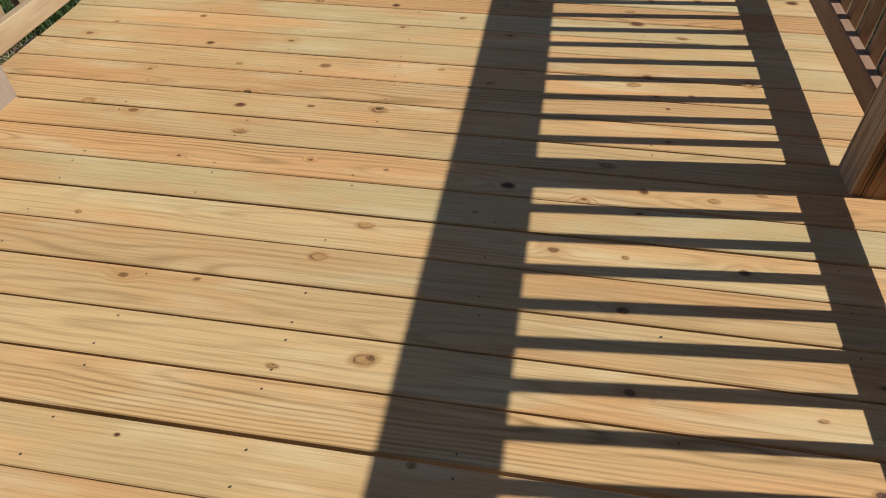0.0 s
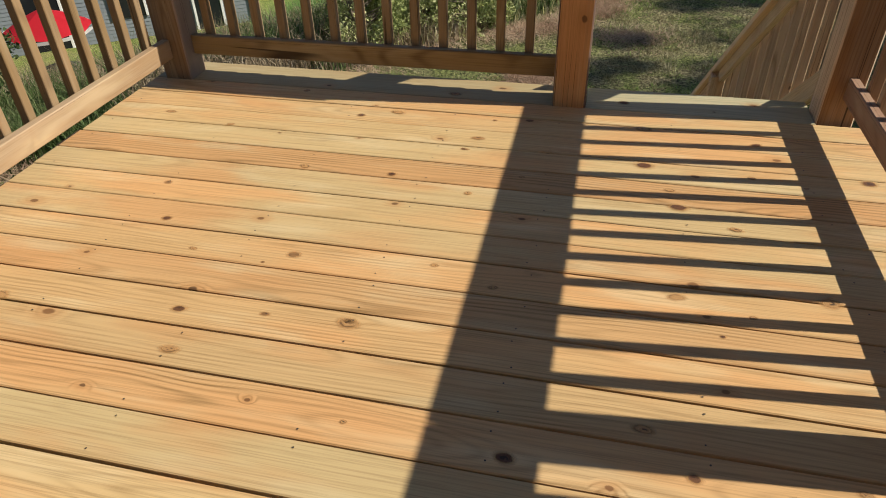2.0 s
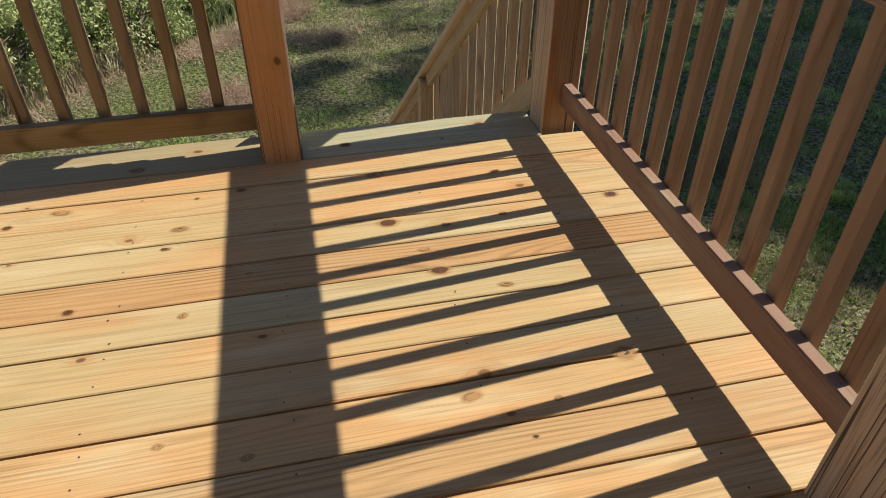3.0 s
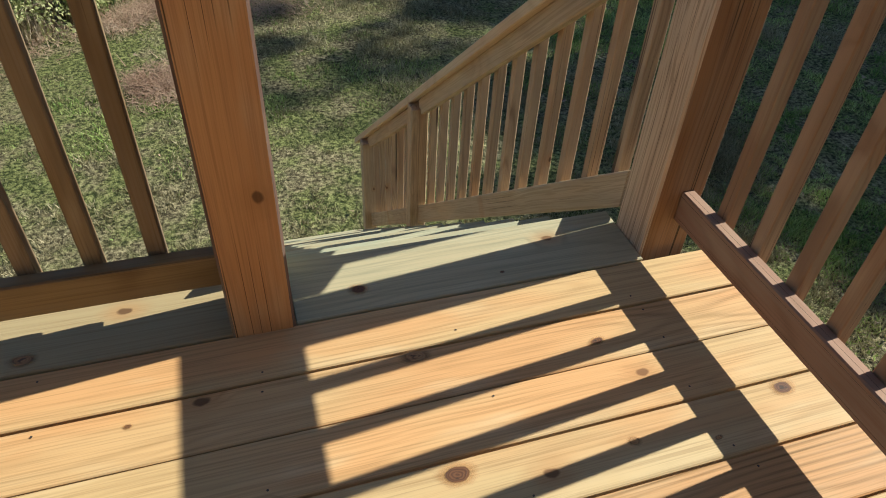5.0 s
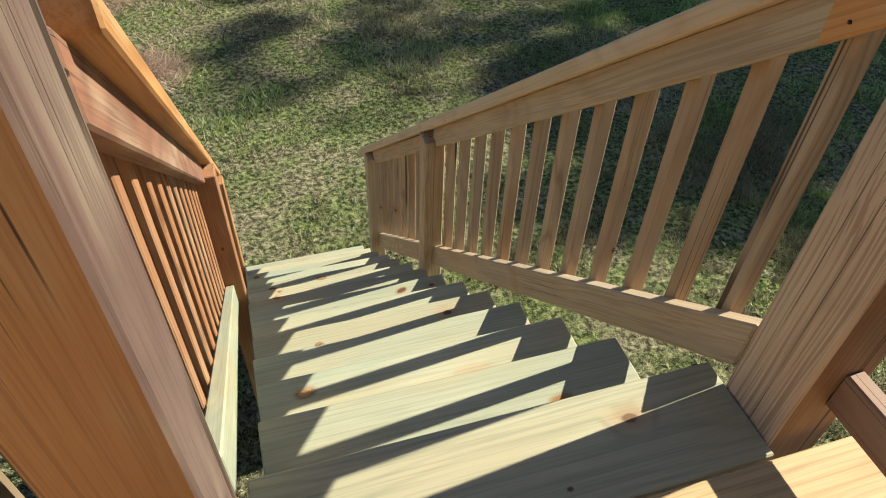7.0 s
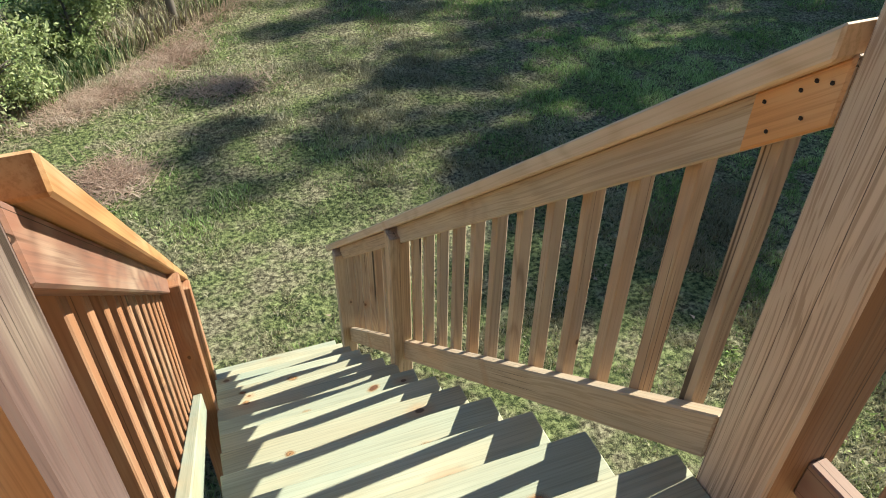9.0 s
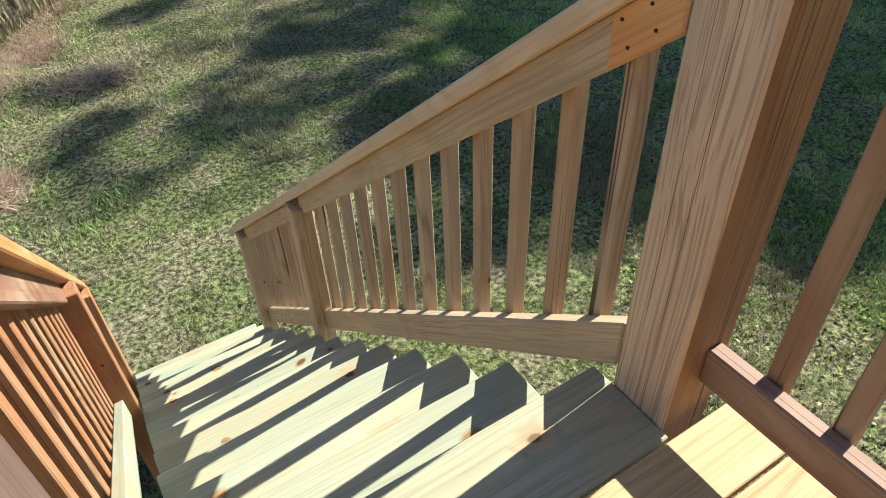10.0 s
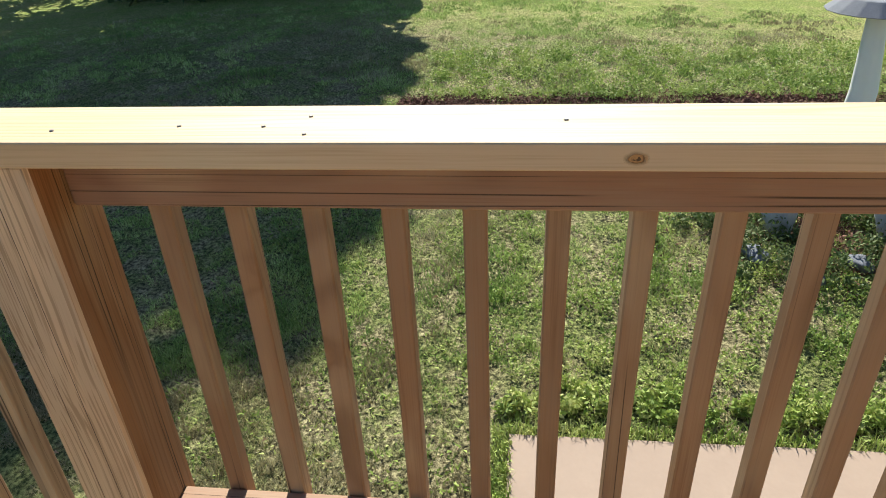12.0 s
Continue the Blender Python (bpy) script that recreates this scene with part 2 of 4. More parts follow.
def lawn_material():
    g = Graph("lawn_soil")
    pos = g.node("ShaderNodeNewGeometry", 0)
    big = g.noise(pos, 0.55, 4.0, 0.6)
    mid = g.noise(pos, 2.6, 5.0, 0.65)
    fine = g.noise(pos, 22.0, 5.0, 0.75)
    vor = g.node("ShaderNodeTexVoronoi", 0, Vector=pos, Scale=34.0)
    across = g.math("MULTIPLY_ADD", g.node("ShaderNodeSeparateXYZ", 0, i0=pos), -0.78, g.math("MULTIPLY", g.node("ShaderNodeSeparateXYZ", 1, i0=pos), 0.62))
    kept = g.math("MULTIPLY", g.step(across, 19.0, 23.0), g.step(g.node("ShaderNodeSeparateXYZ", 0, i0=pos), -14.5, -12.5))
    tone = g.math("ADD", g.step(fine, 0.36, 0.66), g.math("MULTIPLY", g.math("SUBTRACT", vor, 0.4), -0.25))
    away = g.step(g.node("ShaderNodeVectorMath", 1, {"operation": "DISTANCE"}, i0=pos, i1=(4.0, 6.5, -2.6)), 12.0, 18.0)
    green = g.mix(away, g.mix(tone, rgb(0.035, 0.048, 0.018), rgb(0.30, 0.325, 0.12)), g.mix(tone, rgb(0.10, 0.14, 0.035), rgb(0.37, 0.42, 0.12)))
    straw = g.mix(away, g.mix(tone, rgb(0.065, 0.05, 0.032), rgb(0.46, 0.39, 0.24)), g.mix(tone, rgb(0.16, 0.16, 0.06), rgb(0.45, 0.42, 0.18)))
    dry = g.math("MULTIPLY", g.step(g.math("ADD", g.math("MULTIPLY", mid, 0.6), g.math("MULTIPLY", big, 0.4)), 0.43, 0.58), 0.8)
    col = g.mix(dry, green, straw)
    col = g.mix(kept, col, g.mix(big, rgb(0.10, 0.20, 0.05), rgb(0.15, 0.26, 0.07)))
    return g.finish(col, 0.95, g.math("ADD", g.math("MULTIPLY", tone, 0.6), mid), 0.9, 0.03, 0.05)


LAWN = lawn_material()
GRASS = leafy("grass_blades", rgb(0.07, 0.14, 0.036), rgb(0.29, 0.41, 0.11), rgb(0.66, 0.70, 0.31))
WEED_GREEN = leafy("weed_green", rgb(0.09, 0.16, 0.03), rgb(0.27, 0.36, 0.08), rgb(0.54, 0.55, 0.22))
BANK_GREEN = leafy("bank_green", rgb(0.03, 0.055, 0.018), rgb(0.085, 0.13, 0.04), rgb(0.22, 0.24, 0.11))
WEED_DRY = leafy("weed_dry", rgb(0.09, 0.065, 0.04), rgb(0.235, 0.18, 0.11), rgb(0.52, 0.44, 0.32))
LEAF = leafy("tree_leaf", rgb(0.02, 0.045, 0.012), rgb(0.055, 0.09, 0.03), rgb(0.16, 0.17, 0.08))
BUSH = leafy("bush_leaf", rgb(0.09, 0.13, 0.04), rgb(0.30, 0.345, 0.12), rgb(0.62, 0.61, 0.33))
BARK = plain("bark", rgb(0.10, 0.075, 0.05), rgb(0.22, 0.18, 0.14), 6.0, 0.9, 0.8)
CONCRETE = plain("patio_concrete", rgb(0.27, 0.20, 0.16), rgb(0.36, 0.275, 0.22), 3.0, 0.85, 0.25)
STRING = wood("stringer_wood", rgb(0.40, 0.30, 0.17), rgb(0.25, 0.17, 0.08), rgb(0.43, 0.33, 0.19), 0.5, 0.3, 0.3)
# kept dark so that the unseen wall throws little light onto the deck
SIDING = plain("house_siding", rgb(0.20, 0.19, 0.17), rgb(0.26, 0.245, 0.22), 2.0, 0.6, 0.1)


# ---- mesh helpers ----
def mesh_of(bm, name, material):
    me = bpy.data.meshes.new(name)
    bm.to_mesh(me)
    bm.free()
    me.materials.append(material)
    return me


def bar_mesh(length, width, height, material, bevel=0.004, name="bar", slant=0.0, chew=0.0):
    """A sawn bar along local x, centred, its upright ends slanted by the tangent given, with eased edges."""
    bm = bmesh.new()
    bmesh.ops.create_cube(bm, size=1.0)
    for v in bm.verts:
        v.co = Vector((v.co.x * length + slant * v.co.z * height, v.co.y * width, v.co.z * height))
    if bevel:
        bmesh.ops.bevel(bm, geom=bm.edges[:], offset=bevel, segments=1, affect="EDGES")
    if chew:
        for v in bm.verts:
            v.co += noise.noise_vector(v.co * 9) * chew
    return mesh_of(bm, name, material)


def part(name, me, parent, m, label=""):
    ob = new(name, me)
    ob.parent = parent
    ob.matrix_parent_inverse = parent.matrix_basis.inverted()
    ob.matrix_basis = m
    return tagged(ob, label)


def thing(name, m, label, category, group="", kind=""):
    ob = new(name)
    ob.empty_display_size = 0.1
    ob.matrix_basis = m
    return tagged(ob, label, category, group, kind)


def lie(a, b, up=(0, 0, 1)):
    """The pose of a bar whose local x runs from a to b, with its middle between them and local z as near to up as it goes."""
    a, b = Vector(a), Vector(b)
    x = (b - a).normalized()
    y = Vector(up).cross(x).normalized()
    z = x.cross(y)
    m = Matrix((x, y, z)).transposed().to_4x4()
    return Matrix.Translation((a + b) / 2) @ m


# ---- ground ----
def slope_run(x, y):
    """How far a place lies across the mown lawn's border, towards the weedy bank."""
    return -0.78 * x + 0.62 * y


def ground_height(x, y):
    s = slope_run(x, y)
    down = min(max(s - 9.0, 0.0), 15.5) * 0.315
    return GROUND - down + 0.10 * noise.noise((x * 0.35, y * 0.35, 0)) * min(1.0, max(0.0, s - 7.0) / 3)


def ground_sheet():
    bm = bmesh.new()
    xs = [-400, -120, -70] + [-48 + 1.5 * k for k in range(65)] + [60, 90, 150, 400]
    ys = [-400, -120, -60] + [-30 + 1.5 * k for k in range(56)] + [60, 80, 130, 400]
    grid = [[bm.verts.new((x, y, ground_height(x, y))) for x in xs] for y in ys]
    for j in range(len(ys) - 1):
        for i in range(len(xs) - 1):
            bm.faces.new((grid[j][i], grid[j][i + 1], grid[j + 1][i + 1], grid[j + 1][i])).smooth = True
    return tagged(new("ground", mesh_of(bm, "ground", LAWN)), "patchy mown lawn with dry brown spots, falling to a weedy bank", "lawn", kind="structure")


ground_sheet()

# ---- deck ----
BOARD_PITCH, SEAM0 = 0.1453, 3.630
DECK_L, DECK_R, DECK_T = -1.79, 1.40, 0.025
POST = 0.14
CAP_TOP, CAP_T = 1.004, 0.038
RAIL_TOP_LOW, RAIL_TOP_BOT = 0.966, 0.868
BOT_TOP, BOT_BOT = 0.192, 0.103
STEP_RUN, STEP_RISE, STEP_SKEW, STEPS = 0.2320, 0.1862, -0.0132, 13
NOSE_Y, TREAD_R, TREAD_W = 3.850, 1.155, 0.860

floor = thing("floor", pose(0, 0, 0), "deck floor of new pine boards on joists", "deck", kind="structure")
joist_mesh = bar_mesh(DECK_R - DECK_L - 0.1, 0.038, 0.184, STRING, 0.003, "joist")
for k in range(14):
    me_y = 3.78 - 0.45 * k
    part("joist", joist_mesh, floor, pose((DECK_L + DECK_R) / 2, me_y, -DECK_T - 0.096))
board_meshes = [bar_mesh(DECK_R - DECK_L + d, BOARD_PITCH - 0.0060, DECK_T, PINE, 0.003, "deck_board") for d in (0.0, 0.012, -0.012)]
rng = random.Random(5)
for n in range(36):
    y = SEAM0 - BOARD_PITCH * (n + 0.5)
    part("deck_board", rng.choice(board_meshes), floor,
         pose((DECK_L + DECK_R) / 2 + rng.uniform(-0.008, 0.008), y + rng.uniform(-0.0022, 0.0022), -DECK_T / 2 + rng.uniform(-0.001, 0.001), 0, 0, rng.choice((0, 180))))
# outer board, cut round the middle and far posts
OUT_W, LAND_W = NOSE_Y - SEAM0 - 0.004, 0.919
part("deck_board", bar_mesh(0.13 - DECK_L, OUT_W, DECK_T, EDGE_PINE, 0.003, "edge_board"), floor, pose((0.13 + DECK_L) / 2, SEAM0 + 0.003 + OUT_W / 2, -DECK_T / 2), "grey-tinged edge board")
part("deck_board", bar_mesh(LAND_W, OUT_W, DECK_T, GREENISH, 0.003, "landing_board"), floor,
     pose(0.269 + LAND_W / 2, SEAM0 + 0.003 + OUT_W / 2, -DECK_T / 2), "green-tinted treated landing board")

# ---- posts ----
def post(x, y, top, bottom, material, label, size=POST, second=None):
    """A square post; second: the wood of the two sides that face along the world's y, with their shade put into its
    tone.
    """
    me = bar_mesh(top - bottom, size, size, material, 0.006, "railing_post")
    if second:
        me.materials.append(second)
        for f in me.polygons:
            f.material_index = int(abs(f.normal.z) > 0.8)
    ob = new("railing_post", me)
    ob.matrix_basis = lie((x, y, bottom), (x, y, top), (0, 1, 0))
    return tagged(ob, label, "post", "deck railing posts")


RX, LX, FY = 1.26, -1.665, 3.69
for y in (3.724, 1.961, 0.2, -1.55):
    post(RX, y, RAIL_TOP_LOW, GROUND, POST_GREY, "square brown wooden deck post with drying cracks", second=POST_SHADE_BROWN)
for y in (3.69, 1.97, 0.2, -1.55):
    post(LX, y, RAIL_TOP_LOW, GROUND, POST_WORN, second=POST_SHADED, label="square weathered grey-brown wooden deck post")
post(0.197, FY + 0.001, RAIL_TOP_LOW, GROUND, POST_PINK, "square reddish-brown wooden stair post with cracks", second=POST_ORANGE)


# ---- level railings ----
def railing(a, b, out, first, mats, label, cap=(0.0, 0.0), step=0.1268):
    """A railing from post face a to post face b (x, y); out: the unit way outwards; first: how far from a the first baluster's middle stands."""
    a, b, out = Vector((*a, 0)), Vector((*b, 0)), Vector((*out, 0))
    way = (b - a).normalized()
    length = (b - a).length
    th = thing("deck_railing", Matrix.Translation(a), label, "railing", "deck railing sections")
    z = Vector((0, 0, 1))
    half = 0.019
    low, top, capm, balm = mats
    part("bottom_rail", bar_mesh(length, 0.038, BOT_TOP - BOT_BOT, low, 0.004, "bottom_rail"), th,
         lie(a + out * half + z * (BOT_TOP + BOT_BOT) / 2, b + out * half + z * (BOT_TOP + BOT_BOT) / 2))
    part("top_rail", bar_mesh(length, 0.038, RAIL_TOP_LOW - RAIL_TOP_BOT, top, 0.004, "top_rail"), th,
         lie(a + out * half + z * (RAIL_TOP_LOW + RAIL_TOP_BOT) / 2, b + out * half + z * (RAIL_TOP_LOW + RAIL_TOP_BOT) / 2))
    ca, cb = a - way * cap[0], b + way * cap[1]
    part("cap_rail", bar_mesh((cb - ca).length, 0.15, CAP_T, capm, 0.002, "cap_rail"), th,
         lie(ca + out * CAP_SHIFT + z * (CAP_TOP - CAP_T / 2), cb + out * CAP_SHIFT + z * (CAP_TOP - CAP_T / 2)), "pale new pine cap board")
    bal = bar_mesh(RAIL_TOP_LOW - BOT_BOT - 0.046, 0.037, 0.037, balm, 0.003, "baluster")
    d = first
    while d < length - 0.03:
        foot = a + way * d + out * (0.038 + 0.0195)
        part("baluster", bal, th, lie(foot + z * (BOT_BOT + 0.044), foot + z * (RAIL_TOP_LOW - 0.002), (0, 1, 0)))
        d += step
    return th


CAP_SHIFT = -0.005
DARK = (RED_RAIL, RED_RAIL, CAP_WOOD, BAL_SHADED)
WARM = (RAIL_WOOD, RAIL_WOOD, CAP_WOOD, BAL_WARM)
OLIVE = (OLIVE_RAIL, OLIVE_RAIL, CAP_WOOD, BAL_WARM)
RAIL_X = 1.259
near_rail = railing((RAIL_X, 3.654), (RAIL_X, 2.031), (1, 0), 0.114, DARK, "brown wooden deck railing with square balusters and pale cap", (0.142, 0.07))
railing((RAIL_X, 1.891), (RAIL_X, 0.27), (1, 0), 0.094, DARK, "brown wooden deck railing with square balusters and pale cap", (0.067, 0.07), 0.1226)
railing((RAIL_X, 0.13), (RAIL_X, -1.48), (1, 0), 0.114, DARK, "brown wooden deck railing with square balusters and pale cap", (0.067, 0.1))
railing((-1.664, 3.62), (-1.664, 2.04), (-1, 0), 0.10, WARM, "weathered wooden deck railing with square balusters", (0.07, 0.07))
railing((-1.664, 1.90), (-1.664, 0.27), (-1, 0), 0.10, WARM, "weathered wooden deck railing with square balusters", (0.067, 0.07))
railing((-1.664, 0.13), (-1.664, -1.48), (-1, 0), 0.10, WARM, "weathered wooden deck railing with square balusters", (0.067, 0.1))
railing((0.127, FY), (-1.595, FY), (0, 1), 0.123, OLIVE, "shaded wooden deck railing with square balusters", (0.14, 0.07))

# ---- stairs ----
stairs = thing("deck_stairs", pose(0.7, NOSE_Y, 0), "steep flight of pale green-tinted treated wooden steps", "stairs")
TREAD_D, TREAD_T = 0.262, 0.036
tread_mesh = bar_mesh(TREAD_W, TREAD_D, TREAD_T, GREENISH, 0.004, "tread")
for k in range(1, STEPS + 1):
    part("tread", tread_mesh, stairs, pose(TREAD_R + STEP_SKEW * k - TREAD_W / 2 + rng.uniform(-0.004, 0.004), NOSE_Y + STEP_RUN * k - TREAD_D / 2, -STEP_RISE * k - TREAD_T / 2, 0, 0, rng.choice((0, 180))))
SLOPE = STEP_RISE / STEP_RUN
SKEW = STEP_SKEW / STEP_RUN
end_y = NOSE_Y + STEP_RUN * STEPS
for x0 in (TREAD_R - 0.06, TREAD_R - TREAD_W / 2, TREAD_R - TREAD_W + 0.06):
    a = Vector((x0, NOSE_Y - 0.02, -0.20))
    b = Vector((x0 + SKEW * (end_y - NOSE_Y), end_y - 0.05, -0.20 - SLOPE * (end_y - 0.03 - NOSE_Y)))
    part("stringer", bar_mesh((b - a).length, 0.038, 0.20, STRING, 0.003, "stringer"), stairs, lie(a - Vector((0, 0, 0.02)), b - Vector((0, 0, 0.02))))


DARK_NAIL = plain("nail_iron", rgb(0.02, 0.018, 0.016), rgb(0.05, 0.04, 0.035), 60.0, 0.6, 0.1, 0.4)


def stair_railing(x0, out, mats, label):
    """A sloping railing down one side of the flight; x0: its inner face at the top; out: +1 or -1, the side to which it is outward."""
    th = thing("stair_railing", pose(x0, 3.79, 0), label, "railing", "stair railings")
    low, top, capm, balm, postm = mats
    r = -0.800

    def at(y, z):
        return Vector((x0 + SKEW * (y - 3.83), y, z + r * (y - 3.79)))

    o = Vector((out, 0, 0))
    y0, y1, y2, y3, y4 = 3.797, 5.49, 5.545, 6.55, 6.59
    for name, z0, z1, spans in (("bottom_rail", 0.055, 0.180, ((y0, y1), (y2, y3))), ("top_rail", 0.762, 0.861, ((y0, y1), (y2, y3)))):
        for ya, yb in spans:
            a, b = at(ya, (z0 + z1) / 2) + o * 0.019, at(yb, (z0 + z1) / 2) + o * 0.019
            h = (z1 - z0) * math.cos(math.atan(0.8))
            part(name, bar_mesh((b - a).length, 0.038, h, low if name == "bottom_rail" else top, 0.004, name, -0.8), th, lie(a, b))
    if out > 0:
        a, b = at(y0 + 0.001, 0.8115) + o * 0.0185, at(y0 + 0.13, 0.8115) + o * 0.0185
        part("rail_end", bar_mesh((b - a).length, 0.040, 0.0765, FRESH_END, 0.004, "rail_end", -0.8), th, lie(a, b), "fresh orange end of the rail with nail heads")
        head = bar_mesh(0.005, 0.0055, 0.0055, DARK_NAIL, 0.0012, "nail")
        for dy, dz in ((0.018, 0.830), (0.040, 0.842), (0.044, 0.790), (0.058, 0.836), (0.090, 0.785), (0.108, 0.838)):
            part("nail", head, th, Matrix.Translation(at(y0 + dy, dz) - o * 0.002))
    a, b = at(y0 + (0.008 if out > 0 else 0.04), 0.884) + o * 0.036, at(y4 + 0.20, 0.884) + o * 0.036
    part("cap_rail", bar_mesh((b - a).length, 0.14, 0.038, capm, 0.004, "cap_rail", -0.8), th, lie(a, b), "pale new pine handrail board")
    for ya, yb in ((y1, y2), (y3, y4)):
        p = at(yb - 0.045, 0) + o * 0.001
        top_z = at(yb, 0.862).z
        part("stair_post", bar_mesh(top_z - GROUND + 0.2, 0.089, 0.089, postm, 0.004, "stair_post"), th, lie((p.x, p.y, GROUND - 0.2), (p.x, p.y, top_z), (0, 1, 0)))
    bal = bar_mesh(0.755, 0.037, 0.037, balm, 0.003, "baluster")
    d = 3.905
    while d < y3 - 0.02:
        if not y1 - 0.03 < d < y2 + 0.03:
            p = at(d, 0.085) + o * (0.038 + 0.0195)
            part("baluster", bal, th, lie(p, p + Vector((0, 0, 0.755)), (0, 1, 0)))
        d += 0.1375
    return th


SR = (STAIR_WOOD, STAIR_WOOD, CAP_WOOD, BALUSTER, STAIR_WOOD)
SL = (GREENISH, WORN_RED, ORANGE_CAP, BAL_ORANGE, BAL_ORANGE)
stair_railing(1.190, 1, SR, "sloping wooden stair railing with grey-brown balusters")
stair_railing(0.256, -1, SL, "sloping reddish-brown wooden stair railing")

# ---- patio ----
def patio():
    bm = bmesh.new()
    bmesh.ops.create_cube(bm, size=1.0)
    for v in bm.verts:
        v.co = Vector(((4.19 if v.co.x > 0 else -3.0), (3.03 if v.co.y > 0 else -3.0), GROUND + (0.035 if v.co.z > 0 else -0.1)))
    bmesh.ops.bevel(bm, geom=bm.edges[:], offset=0.01, segments=1, affect="EDGES")
    return tagged(new("patio", mesh_of(bm, "patio", CONCRETE)), "tan concrete patio slab edged by grass", "patio", kind="structure")


patio()


# ---- grass, weeds and leaves ----
def blades(name, pts, height, width, lean, material, label, category, seed, bend=0.0):
    """Many blades in one mesh: each a tapered strip that leans its own way. pts: n x 3; height, width: arrays of n."""
    rs = np.random.RandomState(seed)
    n = len(pts)
    a = rs.uniform(0, 2 * np.pi, n)
    b = rs.uniform(0, 2 * np.pi, n)
    side = np.stack([np.cos(a), np.sin(a), np.zeros(n)], 1) * (width / 2)[:, None]
    tip = np.stack([np.cos(b), np.sin(b), np.zeros(n)], 1) * (height * rs.uniform(0.2, 1.0, n) * lean)[:, None]
    up = np.stack([np.zeros(n), np.zeros(n), height], 1)
    if bend:
        mid = pts + tip * 0.35 + up * 0.62
        v = np.stack([pts - side, pts + side, mid + side * 0.7, mid - side * 0.7, pts + tip + up * (1 - bend * rs.uniform(0, 1, n))[:, None]], 1).reshape(-1, 3)
        base = np.arange(n) * 5
        loops = np.stack([base, base + 1, base + 2, base + 3, base + 3, base + 2, base + 4], 1).ravel()
        starts = np.stack([np.arange(n) * 7, np.arange(n) * 7 + 4], 1).ravel()
    else:
        v = np.stack([pts - side, pts + side, pts + tip + up], 1).reshape(-1, 3)
        loops = np.arange(n * 3)
        starts = np.arange(n) * 3
    me = bpy.data.meshes.new(name)
    me.vertices.add(len(v))
    me.vertices.foreach_set("co", v.ravel().astype(np.float32))
    me.loops.add(len(loops))
    me.loops.foreach_set("vertex_index", loops.astype(np.int32))
    me.polygons.add(len(starts))
    me.polygons.foreach_set("loop_start", starts.astype(np.int32))
    me.update(calc_edges=True)
    me.materials.append(material)
    return tagged(new(name, me), label, category, kind="stuff")


def heights_at(x, y):
    return np.array([ground_height(a, b) for a, b in zip(x, y)])


def off_patio(x, y):
    return ~((x < 4.17) & (y < 3.01))


rs = np.random.RandomState(3)
def cells(x, y, size, seed):
    """Smooth random values in 0..1 over the plan, in cells of that size."""
    tab = np.random.RandomState(seed).uniform(0, 1, (256, 256))
    u, w = x / size + 500, y / size + 500
    iu, iw = np.floor(u).astype(int), np.floor(w).astype(int)
    fu, fw = u - iu, w - iw
    fu, fw = fu * fu * (3 - 2 * fu), fw * fw * (3 - 2 * fw)
    q = [tab[(iu + a) % 256, (iw + b) % 256] for a, b in ((0, 0), (1, 0), (0, 1), (1, 1))]
    return (q[0] * (1 - fu) + q[1] * fu) * (1 - fw) + (q[2] * (1 - fu) + q[3] * fu) * fw


# mown lawn in tufts, thinning with the distance from the stairs
r = 0.3 + 18 * rs.uniform(0, 1, 1250000) ** 0.8
ang = rs.uniform(0, 2 * np.pi, len(r))
gx, gy = 4.0 + r * np.cos(ang), 6.5 + r * np.sin(ang)
tuft = 0.45 * cells(gx, gy, 0.11, 1) + 0.35 * cells(gx, gy, 0.33, 2) + 0.35 * cells(gx, gy, 1.1, 4)
keep = off_patio(gx, gy) & (slope_run(gx, gy) < 9.3) & (gx > -4) & (gy > -5) & (tuft + rs.uniform(-0.10, 0.10, len(r)) > 0.585)
gx, gy, r, tuft = gx[keep], gy[keep], r[keep], tuft[keep]
far = 1 + r / 14
tall = rs.uniform(0.5, 1.3, len(gx)) * (0.014 + 0.15 * np.clip(tuft - 0.48, 0, 0.5)) * far ** 0.4
worn = 0.5 * cells(gx, gy, 0.5, 6) + 0.5 * cells(gx, gy, 1.9, 7) + rs.uniform(-0.16, 0.16, len(gx)) + 0.25 * np.clip((5.2 - gx) / 2.5, -0.3, 1)
spots = np.stack([gx, gy, np.full(len(gx), GROUND - 0.004)], 1)
wide = rs.uniform(0.005, 0.014, len(gx)) * far
DRY_GRASS = leafy("dry_grass", rgb(0.15, 0.12, 0.065), rgb(0.31, 0.285, 0.155), rgb(0.58, 0.52, 0.34))
for mask, mat, nm, lab, seed in ((worn < 0.55, GRASS, "lawn_grass", "short uneven mown green grass", 11), (worn >= 0.55, DRY_GRASS, "dry_lawn_grass", "dry straw-coloured patches of the lawn", 31)):
    blades(nm, spots[mask], tall[mask], wide[mask], 1.0, mat, lab, "grass", seed)
# broad clover leaves in the greener lawn by the patio
cx, cy = rs.uniform(3.6, 13, 60000), rs.uniform(-4, 6, 60000)
keep = off_patio(cx, cy) & (np.sin(cx * 2.3) * np.sin(cy * 2.9 + cx) + rs.uniform(-0.7, 0.7, len(cx)) > 0)
cx, cy = cx[keep], cy[keep]
blades("clover", np.stack([cx, cy, GROUND + rs.uniform(0.0, 0.03, len(cx))], 1), rs.uniform(0.012, 0.035, len(cx)), rs.uniform(0.015, 0.034, len(cx)), 2.2,
       WEED_GREEN, "low clover and broad-leaved weeds in the lawn", "clover", 12)
